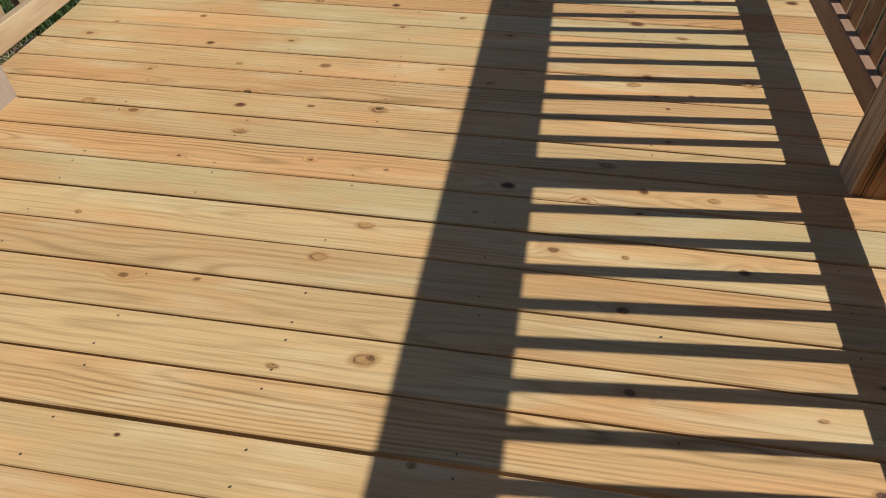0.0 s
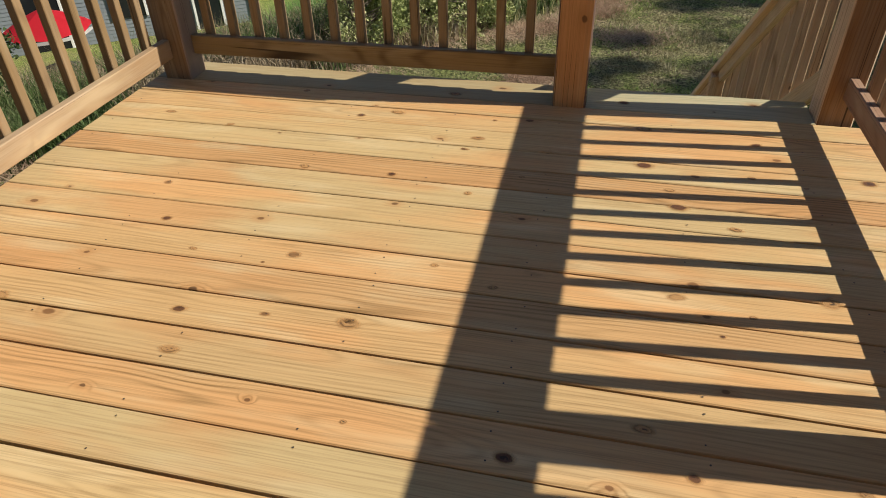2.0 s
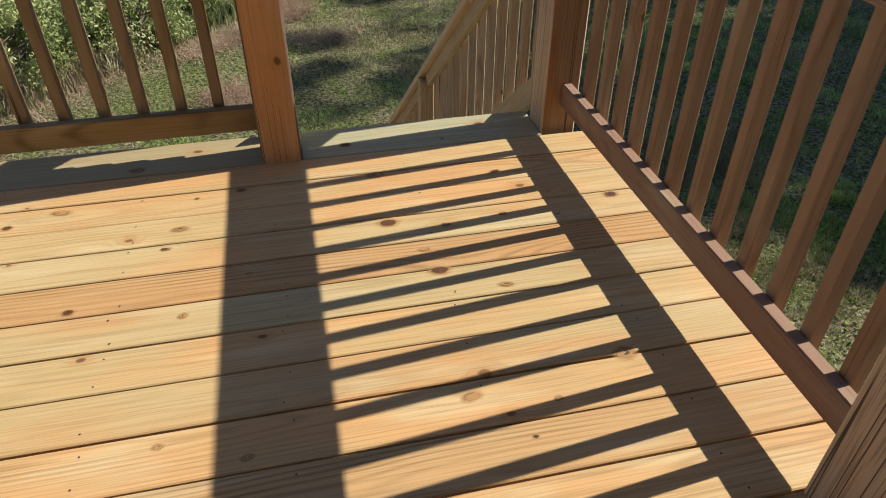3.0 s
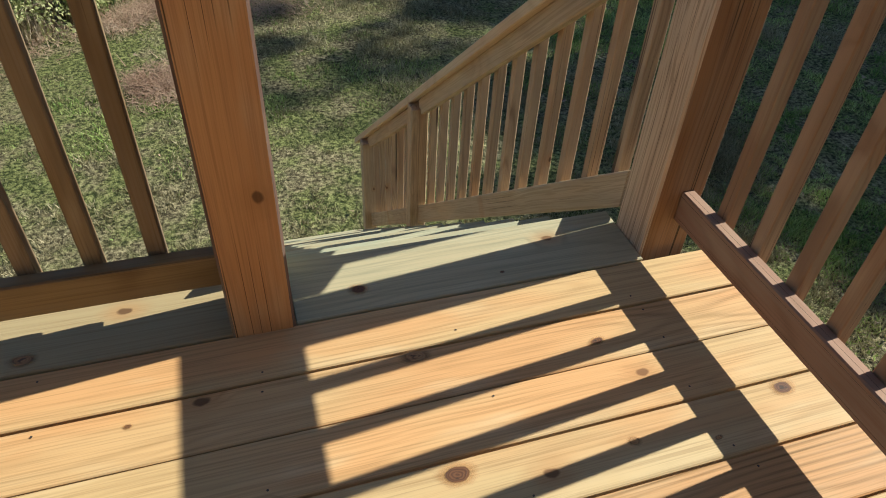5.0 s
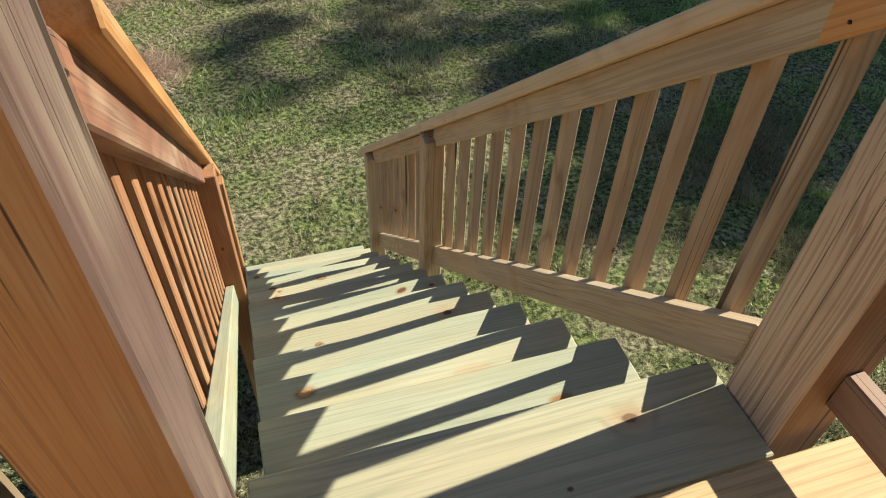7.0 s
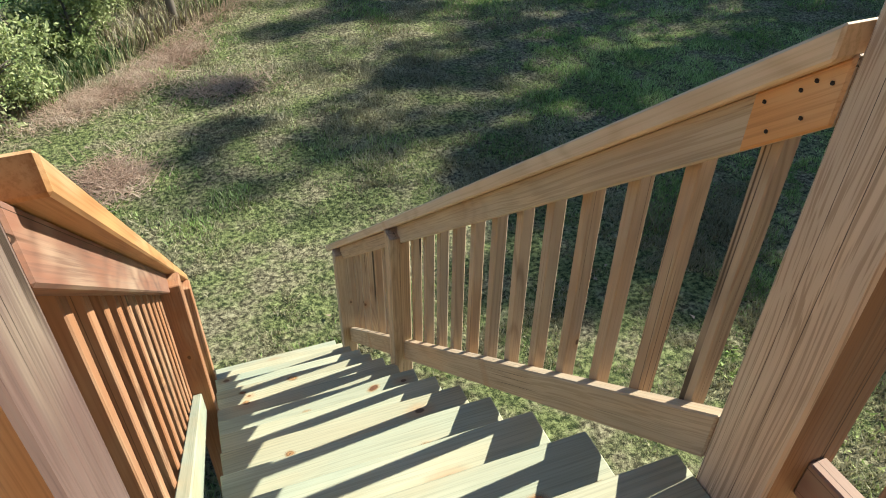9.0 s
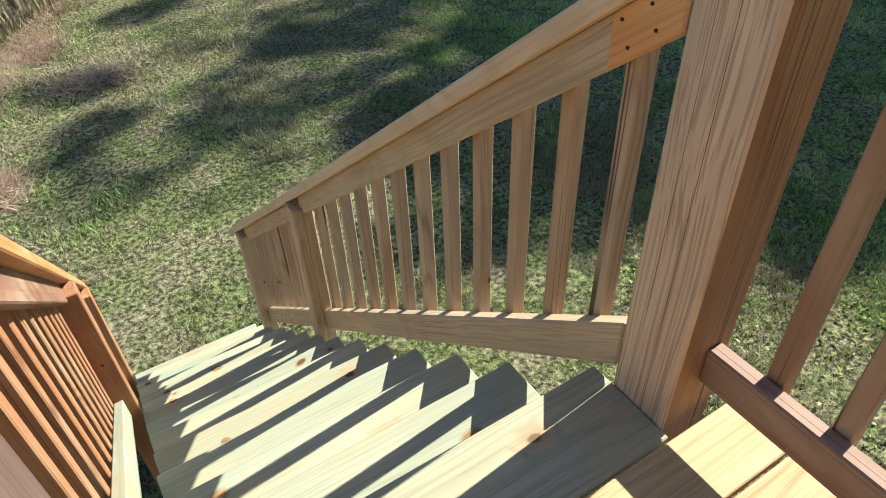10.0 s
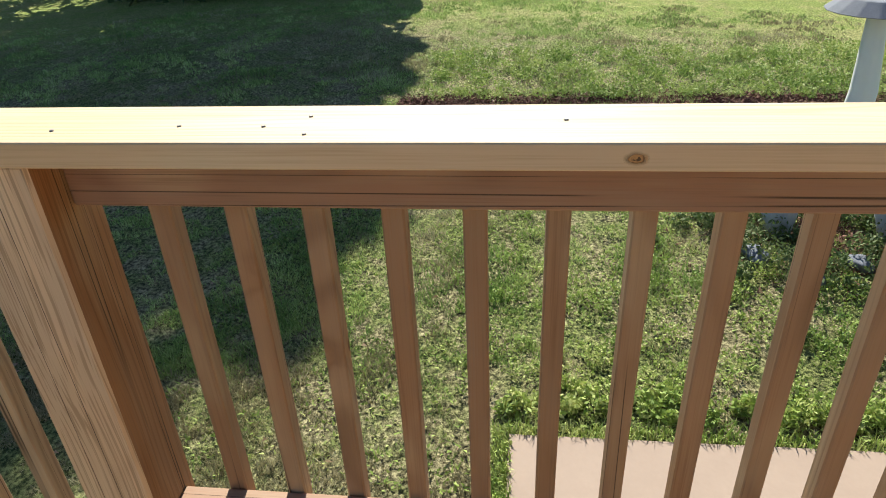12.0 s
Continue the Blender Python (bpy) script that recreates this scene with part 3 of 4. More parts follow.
# weedy bank
n = 170000
t = rs.uniform(-15, 24, n)
sd = np.where(rs.uniform(0, 1, n) < 0.55, 8.8 + rs.gamma(1.5, 1.6, n), rs.uniform(9, 22, n))
wx, wy = -0.78 * sd + 0.62 * t, 0.62 * sd + 0.78 * t
patch = np.sin(wx * 1.3 + 1.7 * np.sin(wy * 0.9)) + 0.7 * np.sin(wy * 1.9 + wx * 0.6)
tall = (0.40 + 0.60 * np.clip((sd - 8.9) / 2.0, 0, 1)) * rs.uniform(0.5, 1.25, n)
wz = heights_at(wx, wy)
dry = patch + rs.uniform(-0.8, 0.8, n) > -0.1
pale = (wy > 10.5) & (wx > -3.4) & (rs.uniform(0, 1, n) < 0.26)
tall = tall * np.where((wy > 10.5) & (wx > -3.4), 0.8, 1.0)
WEED_PALE = leafy("weed_pale", rgb(0.19, 0.20, 0.07), rgb(0.44, 0.42, 0.19), rgb(0.66, 0.61, 0.38))
blades("pale_weeds", np.stack([wx, wy, wz], 1)[pale], tall[pale], rs.uniform(0.010, 0.024, pale.sum()), 0.7, WEED_PALE, "tall pale yellow-green weeds beside the lawn", "weeds", 17, 0.5)
for mask, mat, nm, lab, seed in ((dry, WEED_DRY, "dry_weeds", "tall dry straw-coloured weeds on the bank", 13), (~dry, BANK_GREEN, "green_weeds", "tall green weeds on the bank", 14)):
    mask = mask & ~pale
    blades(nm, np.stack([wx, wy, wz], 1)[mask], tall[mask], rs.uniform(0.010, 0.026, mask.sum()), 0.75, mat, lab, "weeds", seed, 0.5)
# flattened cut straw along the border
n = 24000
t = rs.uniform(-12, 16, n)
sd = 8.6 + 0.3 * np.sin(t * 1.1) + rs.normal(0, 0.26, n)
wx, wy = -0.78 * sd + 0.62 * t, 0.62 * sd + 0.78 * t
wx[:1900], wy[:1900] = rs.normal(-0.62, 0.2, 1900), rs.normal(10.15, 0.24, 1900)
wx[3500:4600], wy[3500:4600] = rs.normal(0.75, 0.35, 1100), rs.normal(12.2, 0.22, 1100)
run = rs.uniform(0, 1, 6400)
wx[4600:11000], wy[4600:11000] = -1.25 + 1.75 * run + rs.normal(0, 0.16, 6400), 11.9 + 1.95 * run + rs.normal(0, 0.2, 6400)
STRAW = leafy("cut_straw", rgb(0.27, 0.17, 0.11), rgb(0.42, 0.29, 0.20), rgb(0.55, 0.44, 0.32))
blades("cut_straw", np.stack([wx, wy, heights_at(wx, wy) + 0.01], 1), rs.uniform(0.03, 0.10, n), rs.uniform(0.008, 0.016, n), 4.0, STRAW, "brownish cut straw along the lawn's edge", "straw", 15)


def leaf_cloud(centres, radii, count, size, seed):
    """Leaf quads round the given centres, denser to the outside; returns one bmesh-free vertex and face pair."""
    r2 = np.random.RandomState(seed)
    which = r2.randint(0, len(centres), count)
    d = r2.normal(0, 1, (count, 3))
    d /= np.linalg.norm(d, axis=1)[:, None]
    c = np.array(centres)[which] + d * (np.array(radii)[which] * r2.uniform(0.35, 1.0, count) ** 0.6)[:, None]
    u = r2.normal(0, 1, (count, 3))
    u /= np.linalg.norm(u, axis=1)[:, None]
    w = np.cross(u, r2.normal(0, 1, (count, 3)))
    w /= np.linalg.norm(w, axis=1)[:, None]
    sz = (size * r2.uniform(0.6, 1.3, count))[:, None]
    v = np.stack([c - u * sz, c + w * sz * 0.45, c + u * sz, c - w * sz * 0.45], 1).reshape(-1, 3)
    return v


def quads(name, v, material):
    me = bpy.data.meshes.new(name)
    me.vertices.add(len(v))
    me.vertices.foreach_set("co", v.ravel().astype(np.float32))
    me.loops.add(len(v))
    me.loops.foreach_set("vertex_index", np.arange(len(v), dtype=np.int32))
    me.polygons.add(len(v) // 4)
    me.polygons.foreach_set("loop_start", np.arange(0, len(v), 4, dtype=np.int32))
    me.update(calc_edges=True)
    me.materials.append(material)
    return me


def limb(bm, a, b, ra, rb, sides=7):
    a, b = Vector(a), Vector(b)
    m = lie(a, b, (0.3, 0.9, 0.2))
    rings = []
    for k, (p, r_) in enumerate(((a, ra), ((a + b) / 2 + Vector(noise.noise_vector(a + b)) * ra, (ra + rb) / 2), (b, rb))):
        rings.append([bm.verts.new(p + m.to_3x3() @ Vector((0, r_ * math.cos(q), r_ * math.sin(q)))) for q in (2 * math.pi * i / sides for i in range(sides))])
    for lo, hi in zip(rings, rings[1:]):
        for i in range(sides):
            bm.faces.new((lo[i], lo[(i + 1) % sides], hi[(i + 1) % sides], hi[i])).smooth = True


def tree(x, y, height, crown, leaves, leaf, seed, label, low=0.3, name="tree", foliage=None, clumps=38, broad=0.0, puff=1.0):
    """A tapered trunk with limbs and a crown of many small leaves in uneven clumps."""
    rd = random.Random(seed)
    z0 = ground_height(x, y)
    th = thing(name, pose(x, y, z0), label, "tree" if name == "tree" else "shrub")
    bm = bmesh.new()
    tr = min(height * 0.016, crown * 0.13) + 0.02
    top = Vector((rd.uniform(-0.4, 0.4), rd.uniform(-0.4, 0.4), height * 0.85))
    limb(bm, (0, 0, -0.2), top * 0.5, tr, tr * 0.7)
    limb(bm, top * 0.5, top, tr * 0.7, tr * 0.15)
    centres, radii = [], []
    for k in range(clumps):
        f = rd.uniform(low, 0.93)
        spread = crown * math.sin(math.pi * (0.15 + 0.74 * (f - low) / (1 - low))) ** 0.6 * (1 - broad * (0.75 - f))
        q = rd.uniform(0, 2 * math.pi)
        d = spread * rd.uniform(0.45, 1.0)
        c = Vector((math.cos(q) * d, math.sin(q) * d, height * f))
        limb(bm, top * max(0.12, f - 0.12), c, tr * 0.3, tr * 0.05, 5)
        centres.append(tuple(c))
        radii.append(crown * rd.uniform(0.22, 0.42) * (1.05 - 0.35 * f) * puff)
    centres.append(tuple(top))
    radii.append(crown * 0.35)
    part("trunk", mesh_of(bm, "trunk", BARK), th, pose(x, y, z0))
    part("crown", quads("crown", leaf_cloud(centres, radii, leaves, leaf, seed), foliage or LEAF), th, pose(x, y, z0), "leafy green crown")
    return th


# tall trees to the sunny side, whose shade lies over the lawn
for k, (x, y, h, c, low, leaves, leaf, clumps, broad) in enumerate((
        (26.8, 10.0, 21.0, 3.3, 0.05, 22000, 0.28, 112, 0.4), (26.8, 8.15, 19.1, 1.75, 0.05, 15000, 0.30, 80, 0.0), (27.0, 12.9, 24.0, 2.3, 0.25, 5600, 0.13, 80, 0.0), (27.4, 15.0, 24.5, 2.5, 0.25, 8600, 0.13, 80, 0.0), (27.2, 17.6, 23.2, 2.5, 0.25, 8200, 0.13, 80, 0.0), (26.0, 14.6, 13.0, 3.8, 0.03, 14000, 0.26, 60, 0.0),
        (28.0, 20.8, 21.5, 3.0, 0.08, 7000, 0.22, 40, 0.0), (28.5, 25.5, 23.0, 4.3, 0.2, 9000, 0.18, 38, 0.0), (30.0, 31.0, 26.0, 4.6, 0.2, 9000, 0.18, 38, 0.0))):
    tree(x, y, h, c, leaves, leaf, 40 + k, "tall dense shade tree at the lawn's far side" if k < 2 else "tall slim open-crowned tree at the lawn's far side" if c < 2.8 else "tall leafy shade tree at the lawn's far side", low, clumps=clumps, broad=broad, puff=0.85 if 2 < c < 2.8 else 1.3)
# sapling and thicket on the bank
tree(0.3, 14.9, 3.6, 1.3, 5000, 0.06, 60, "slim leaning sapling among weeds", 0.5, foliage=BUSH)
for k, (x, y, h, c) in enumerate(((-7.6, 4.0, 3.0, 1.5), (-8.6, 6.2, 3.2, 1.5), (-9.2, 2.4, 3.4, 1.6), (-7.4, 1.2, 2.6, 1.3), (-10.6, 4.4, 3.8, 1.8), (-9.4, 8.2, 2.6, 1.4), (-2.8, 12.6, 1.0, 0.8), (-2.0, 13.9, 1.2, 0.9), (0.3, 16.8, 2.0, 1.1), (1.5, 17.5, 2.1, 1.3), (2.8, 18.7, 2.4, 1.6))):
    tree(x, y, h, c, 7000 if h > 2 else 3500, 0.05, 70 + k, "dense dark leafy shrub on the weedy bank" if x < -5 or y > 16 else "loose yellow-green shrub among weeds", 0.1, "shrub", LEAF if x < -5 or y > 16 else BUSH)
# leafy shrubs in a row behind the strip of straw
bank = random.Random(12)
for k in range(15):
    along, back_ = 6.6 + 0.66 * k + bank.uniform(-0.2, 0.2), (9.45, 10.3, 11.5)[k % 3] + bank.uniform(-0.2, 0.2)
    x, y = -0.78 * back_ + 0.62 * along, 0.62 * back_ + 0.78 * along
    if (x - 0.3) ** 2 + (y - 14.9) ** 2 > 0.8:
        tree(x, y, bank.uniform(1.1, 1.5) + 0.35 * (k % 3), bank.uniform(0.6, 0.9), 6500, 0.032, 90 + k, "dense dark leafy shrub on the weedy bank" if k % 3 > 1 and y > 15 else "loose yellow-green shrub among weeds", 0.08, "shrub", LEAF if k % 3 > 1 and y > 15 else BUSH)
# fallen leaves
n = 420
fx, fy = rs.uniform(-1, 14, n), rs.uniform(3.4, 16, n)
blades("fallen_leaves", np.stack([fx, fy, np.full(n, GROUND + 0.03)], 1), rs.uniform(0.01, 0.03, n), rs.uniform(0.035, 0.07, n), 3.0, STRAW, "scattered pale fallen leaves on the lawn", "leaves", 16)


# ---- unseen house wall that the deck stands against, added tall to block sky light ----
own = thing("house_wall", pose(0, -1.9, GROUND), "unseen dark taupe clapboard house wall behind the deck, added to hold back sky light", "wall", kind="structure")
part("wall", bar_mesh(14.0, 0.3, 8.6, SIDING, 0.01, "wall"), own, pose(-1.0, -2.06, GROUND + 4.3))
own_board = bar_mesh(14.0, 0.025, 0.19, SIDING, 0.004, "siding_board")
for k in range(48):
    part("siding_board", own_board, own, pose(-1.0, -1.895, GROUND + 0.1 + 0.175 * k, 6, 0, 0))

# ---- neighbour's garden below the bank ----
RED_CLOTH = plain("red_canvas", rgb(0.62, 0.02, 0.035), rgb(0.72, 0.03, 0.05), 3.0, 0.8, 0.1)
WHITE_TRIM = plain("white_trim", rgb(0.72, 0.72, 0.70), rgb(0.80, 0.80, 0.78), 4.0, 0.6, 0.1)
GREY_SIDING = plain("grey_siding", rgb(0.19, 0.215, 0.24), rgb(0.24, 0.265, 0.29), 2.0, 0.6, 0.1)
DARK_METAL = plain("dark_metal", rgb(0.03, 0.03, 0.033), rgb(0.05, 0.05, 0.055), 9.0, 0.5, 0.1, 0.6)
DARK_GLASS = plain("dark_window", rgb(0.012, 0.014, 0.016), rgb(0.02, 0.022, 0.025), 2.0, 0.12, 0.0)
STONE = plain("pale_stone", rgb(0.45, 0.42, 0.39), rgb(0.66, 0.63, 0.60), 5.0, 0.9, 0.6)
GREY_STONE = plain("grey_stone", rgb(0.10, 0.11, 0.135), rgb(0.21, 0.22, 0.26), 6.0, 0.85, 0.6)
ROOFING = plain("dark_shingle", rgb(0.05, 0.05, 0.055), rgb(0.09, 0.085, 0.085), 5.0, 0.9, 0.4)


def umbrella(x, y, rim, radius):
    z0 = ground_height(x, y)
    th = thing("patio_umbrella", pose(x, y, z0), "open red canvas patio umbrella over a garden table", "umbrella")
    bm = bmesh.new()
    top = bm.verts.new((0, 0, 0.62))
    mids = [bm.verts.new((radius * 0.55 * math.cos(q), radius * 0.55 * math.sin(q), 0.33)) for q in (math.pi * i / 4 for i in range(8))]
    rims = [bm.verts.new((radius * (1 - 0.06 * (i % 2)) * math.cos(math.pi * i / 8), radius * (1 - 0.06 * (i % 2)) * math.sin(math.pi * i / 8), 0.03 * (i % 2))) for i in range(16)]
    for i in range(8):
        bm.faces.new((top, mids[i], mids[(i + 1) % 8]))
        bm.faces.new((mids[i], rims[2 * i], rims[2 * i + 1], mids[(i + 1) % 8]))
        bm.faces.new((mids[(i + 1) % 8], rims[2 * i + 1], rims[(2 * i + 2) % 16]))
    bmesh.ops.solidify(bm, geom=bm.faces[:], thickness=0.01)
    part("canopy", mesh_of(bm, "canopy", RED_CLOTH), th, pose(x, y, rim), "bright red canvas canopy")
    bm = bmesh.new()
    a = [bm.verts.new((radius * 0.985 * math.cos(math.pi * i / 8), radius * 0.985 * math.sin(math.pi * i / 8), 0.01)) for i in range(16)]
    b = [bm.verts.new((v.co.x, v.co.y, -0.09)) for v in a]
    for i in range(16):
        bm.faces.new((a[i], a[(i + 1) % 16], b[(i + 1) % 16], b[i]))
    bmesh.ops.solidify(bm, geom=bm.faces[:], thickness=0.01)
    part("valance", mesh_of(bm, "valance", WHITE_TRIM), th, pose(x, y, rim), "white valance")
    bm = bmesh.new()
    limb(bm, (0, 0, 0), (0, 0, rim - z0 + 0.6), 0.025, 0.02, 8)
    part("pole", mesh_of(bm, "pole", DARK_METAL), th, pose(x, y, z0))
    tb = thing("garden_table", pose(x, y, z0), "dark metal garden table under the red umbrella", "table")
    bm = bmesh.new()
    bmesh.ops.create_cone(bm, cap_ends=True, segments=20, radius1=0.62, radius2=0.62, depth=0.03)
    part("tabletop", mesh_of(bm, "tabletop", DARK_METAL), tb, pose(x, y, z0 + 0.73))
    for i in range(4):
        q = math.pi / 4 + math.pi / 2 * i
        part("leg", bar_mesh(0.72, 0.03, 0.03, DARK_METAL, 0.003, "leg"), tb, lie((x + 0.5 * math.cos(q), y + 0.5 * math.sin(q), z0), (x + 0.42 * math.cos(q), y + 0.42 * math.sin(q), z0 + 0.72), (0, 1, 0)))


umbrella(-15.75, 17.75, -5.15, 1.28)


def house(a, b, z0, height):
    """The neighbour's house: clapboard front from a to b, with a dark doorway, windows and a roof."""
    a, b = Vector((*a, z0)), Vector((*b, z0))
    way = (b - a).normalized()
    back = Vector((-way.y, way.x, 0))
    up = Vector((0, 0, 1))
    length = (b - a).length
    th = thing("house", Matrix.Translation(a), "neighbouring house with blue-grey clapboard siding and white trim", "house")
    mid = (a + b) / 2 + back * 2.6
    part("wall", bar_mesh(length - 0.02, 5.0, height, GREY_SIDING, 0.01, "wall"), th, lie(mid - way * length / 2 + up * height / 2, mid + way * length / 2 + up * height / 2))
    slat = bar_mesh(length, 0.03, 0.15, GREY_SIDING, 0.004, "siding_board")
    for k in range(int(height / 0.14)):
        c = (a + b) / 2 + up * (0.08 + 0.14 * k) + back * 0.06
        part("siding_board", slat, th, lie(c - way, c + way) @ pose(0, 0, 0, -7, 0, 0))
    for d in (0.05, length - 0.05):
        part("corner_trim", bar_mesh(height, 0.12, 0.12, WHITE_TRIM, 0.004, "corner_trim"), th, lie(a + way * d, a + way * d + up * height, back))
    for d, w, z, h in ((length - 1.75, 0.95, 0.1, 2.1), (length - 4.6, 1.1, 1.1, 1.3), (length - 7.6, 1.4, 0.2, 2.2)):
        win = part("window" if z > 0.5 else "door", bar_mesh(w, 0.05, h, DARK_GLASS, 0.004, "opening"), th, lie(a + way * (d - w / 2) + up * (z + h / 2) + back * 0.01, a + way * (d + w / 2) + up * (z + h / 2) + back * 0.01))
        for q in (-w / 2 - 0.05, w / 2 + 0.05):
            part("frame", bar_mesh(h + 0.1, 0.09, 0.09, WHITE_TRIM, 0.004, "frame"), win, lie(a + way * (d + q) + up * z, a + way * (d + q) + up * (z + h + 0.1), back))
        part("frame", bar_mesh(w + 0.2, 0.09, 0.09, WHITE_TRIM, 0.004, "frame"), win, lie(a + way * (d - w / 2 - 0.1) + up * (z + h + 0.1), a + way * (d + w / 2 + 0.1) + up * (z + h + 0.1)))
    bm = bmesh.new()
    pr = [(-0.4, 0.0), (5.6, 0.0), (2.6, 1.9)]
    ends = [[bm.verts.new(tuple(a + way * d + back * q + up * (height + z))) for q, z in pr] for d in (-0.4, length + 0.4)]
    for i in range(3):
        bm.faces.new((ends[0][i], ends[0][(i + 1) % 3], ends[1][(i + 1) % 3], ends[1][i]))
    bm.faces.new(ends[0])
    bm.faces.new(ends[1])
    part("roof", mesh_of(bm, "roof", ROOFING), th, pose(0, 0, 0))


house((-26.2, 16.9), (-13.5, 26.2), -7.75, 3.4)


def rock_mesh(seed, material):
    bm = bmesh.new()
    bmesh.ops.create_icosphere(bm, subdivisions=3, radius=1.0)
    off = Vector((seed * 7.3, seed * 3.1, seed))
    for v in bm.verts:
        v.co += noise.noise_vector(v.co * 0.9 + off) * 0.45
        v.co += noise.noise_vector(v.co * 2.6 + off) * 0.12
        v.co.z *= 0.62
    for f in bm.faces:
        f.smooth = True
    return mesh_of(bm, "rock", material)


rk = random.Random(8)
rocks = [rock_mesh(k, STONE) for k in range(4)]
for k in range(26):
    f = k / 25
    x, y = -18.8 + 6.2 * f + rk.uniform(-0.3, 0.3), 14.4 + 4.8 * f + rk.uniform(-0.4, 0.4)
    r_ = rk.uniform(0.28, 0.5)
    ob = new("rock", rocks[k % 4])
    ob.matrix_basis = pose(x, y, ground_height(x, y) + 0.25 * r_, 0, 0, rk.uniform(0, 360)) @ Matrix.Diagonal((r_, r_, r_, 1))
    tagged(ob, "pale rough stone in a garden border", "rock", "stones of the neighbour's border")

# ---- bed beside the patio ----
grey_rocks = [rock_mesh(20 + k, GREY_STONE) for k in range(3)]
for k, (x, y, r_) in enumerate(((6.95, 0.45, 0.15), (8.5, -0.6, 0.26), (7.2, -1.3, 0.22), (6.1, -0.9, 0.18), (6.5, 0.0, 0.12), (6.8, -0.55, 0.13))):
    ob = new("rock", grey_rocks[k % 3])
    ob.matrix_basis = pose(x, y, GROUND + 0.3 * r_, 0, 0, 77 * k) @ Matrix.Diagonal((r_, r_, r_, 1))
    tagged(ob, "rounded blue-grey stone among weeds", "rock", "stones beside the patio")
PALE_GREY = plain("pale_grey_stone", rgb(0.25, 0.26, 0.29), rgb(0.50, 0.51, 0.54), 5.0, 0.85, 0.6)
upright = rock_mesh(31, PALE_GREY)
for x, y, w_, h_, turn_ in ((7.55, 0.08, 0.19, 0.78, 20), (7.35, -1.05, 0.16, 0.80, 75)):
    ob = new("rock", upright)
    ob.matrix_basis = pose(x, y, GROUND + 0.4 * h_, 0, 6, turn_) @ Matrix.Diagonal((w_, w_ * 0.8, h_, 1))
    tagged(ob, "tall pale grey stone standing among weeds", "rock", "standing stones beside the patio")


def leafy_plants(name, spots, spread, leaves, size, material, label, seed):
    """Low broad-leaved plants: small leaves held at many heights round each spot, in one mesh."""
    r3 = np.random.RandomState(seed)
    centres = [(x, y, GROUND + h * 0.5) for x, y, h in spots]
    v = leaf_cloud(centres, [spread * r3.uniform(0.6, 1.3) for _ in spots], leaves, size, seed)
    v[:, 2] = GROUND + 0.01 + np.abs(v[:, 2] - GROUND - 0.01)
    tagged(new(name, quads(name, v, material)), label, "weeds", kind="stuff")


spot = random.Random(21)
leafy_plants("broad_leaved_weeds", [(4.5 + abs(spot.gauss(1.2, 1.3)), spot.uniform(-2.2, 3.6), spot.uniform(0.05, 0.16)) for _ in range(300)], 0.12, 15000, 0.02, WEED_GREEN, "bright broad-leaved weeds in the rough lawn", 51)
leafy_plants("bed_weeds", [(spot.gauss(7.3, 0.7), spot.gauss(-0.5, 0.9), spot.uniform(0.12, 0.34)) for _ in range(90)], 0.17, 11000, 0.03, BANK_GREEN, "dark leafy weeds growing round grey stones", 52)
leafy_plants("edge_weeds", [(4.42 + abs(spot.gauss(0, 0.16)), spot.uniform(-2.6, 3.1), spot.uniform(0.05, 0.15)) for _ in range(90)], 0.10, 9000, 0.028, WEED_GREEN, "bright leafy weeds along the slab's edge", 53)
leafy_plants("rough_weeds", [(spot.uniform(12.3, 15.8), spot.uniform(-6.5, 4.9), spot.uniform(0.04, 0.2)) for _ in range(420)], 0.2, 26000, 0.03, WEED_GREEN, "strip of taller uneven weeds across the lawn", 54)
n = 9000
bx, by = rs.normal(7.9, 0.75, n), rs.normal(-0.9, 0.7, n)
MULCH = leafy("mulch_chips", rgb(0.05, 0.025, 0.018), rgb(0.13, 0.06, 0.042), rgb(0.25, 0.14, 0.10), 0.9, 0.0)
blades("mulch", np.stack([bx, by, np.full(n, GROUND + 0.015)], 1), rs.uniform(0.01, 0.04, n), rs.uniform(0.03, 0.07, n), 2.5, MULCH, "dark red-brown bark mulch", "mulch", 22)
n = 14000
bx, by = rs.normal(12.15, 0.22, n), rs.uniform(-6.5, 5.2, n)
blades("bare_soil_litter", np.stack([bx, by, np.full(n, GROUND + 0.02)], 1), rs.uniform(0.02, 0.05, n), rs.uniform(0.04, 0.09, n), 2.5, MULCH, "dark crumbly soil and litter below the weeds", "soil", 24)
# longer fringe of grass along the slab
n = 4200
ex = np.concatenate([rs.uniform(4.17, 4.31, n // 2), rs.uniform(1.5, 4.27, n // 2)])
ey = np.concatenate([rs.uniform(-3.0, 3.07, n // 2), rs.uniform(3.01, 3.15, n // 2)])
blades("edge_grass", np.stack([ex, ey, np.full(n, GROUND)], 1), rs.uniform(0.05, 0.13, n), rs.uniform(0.008, 0.016, n), 0.8, WEED_GREEN, "longer grass along the slab's edge", "grass", 23, 0.5)


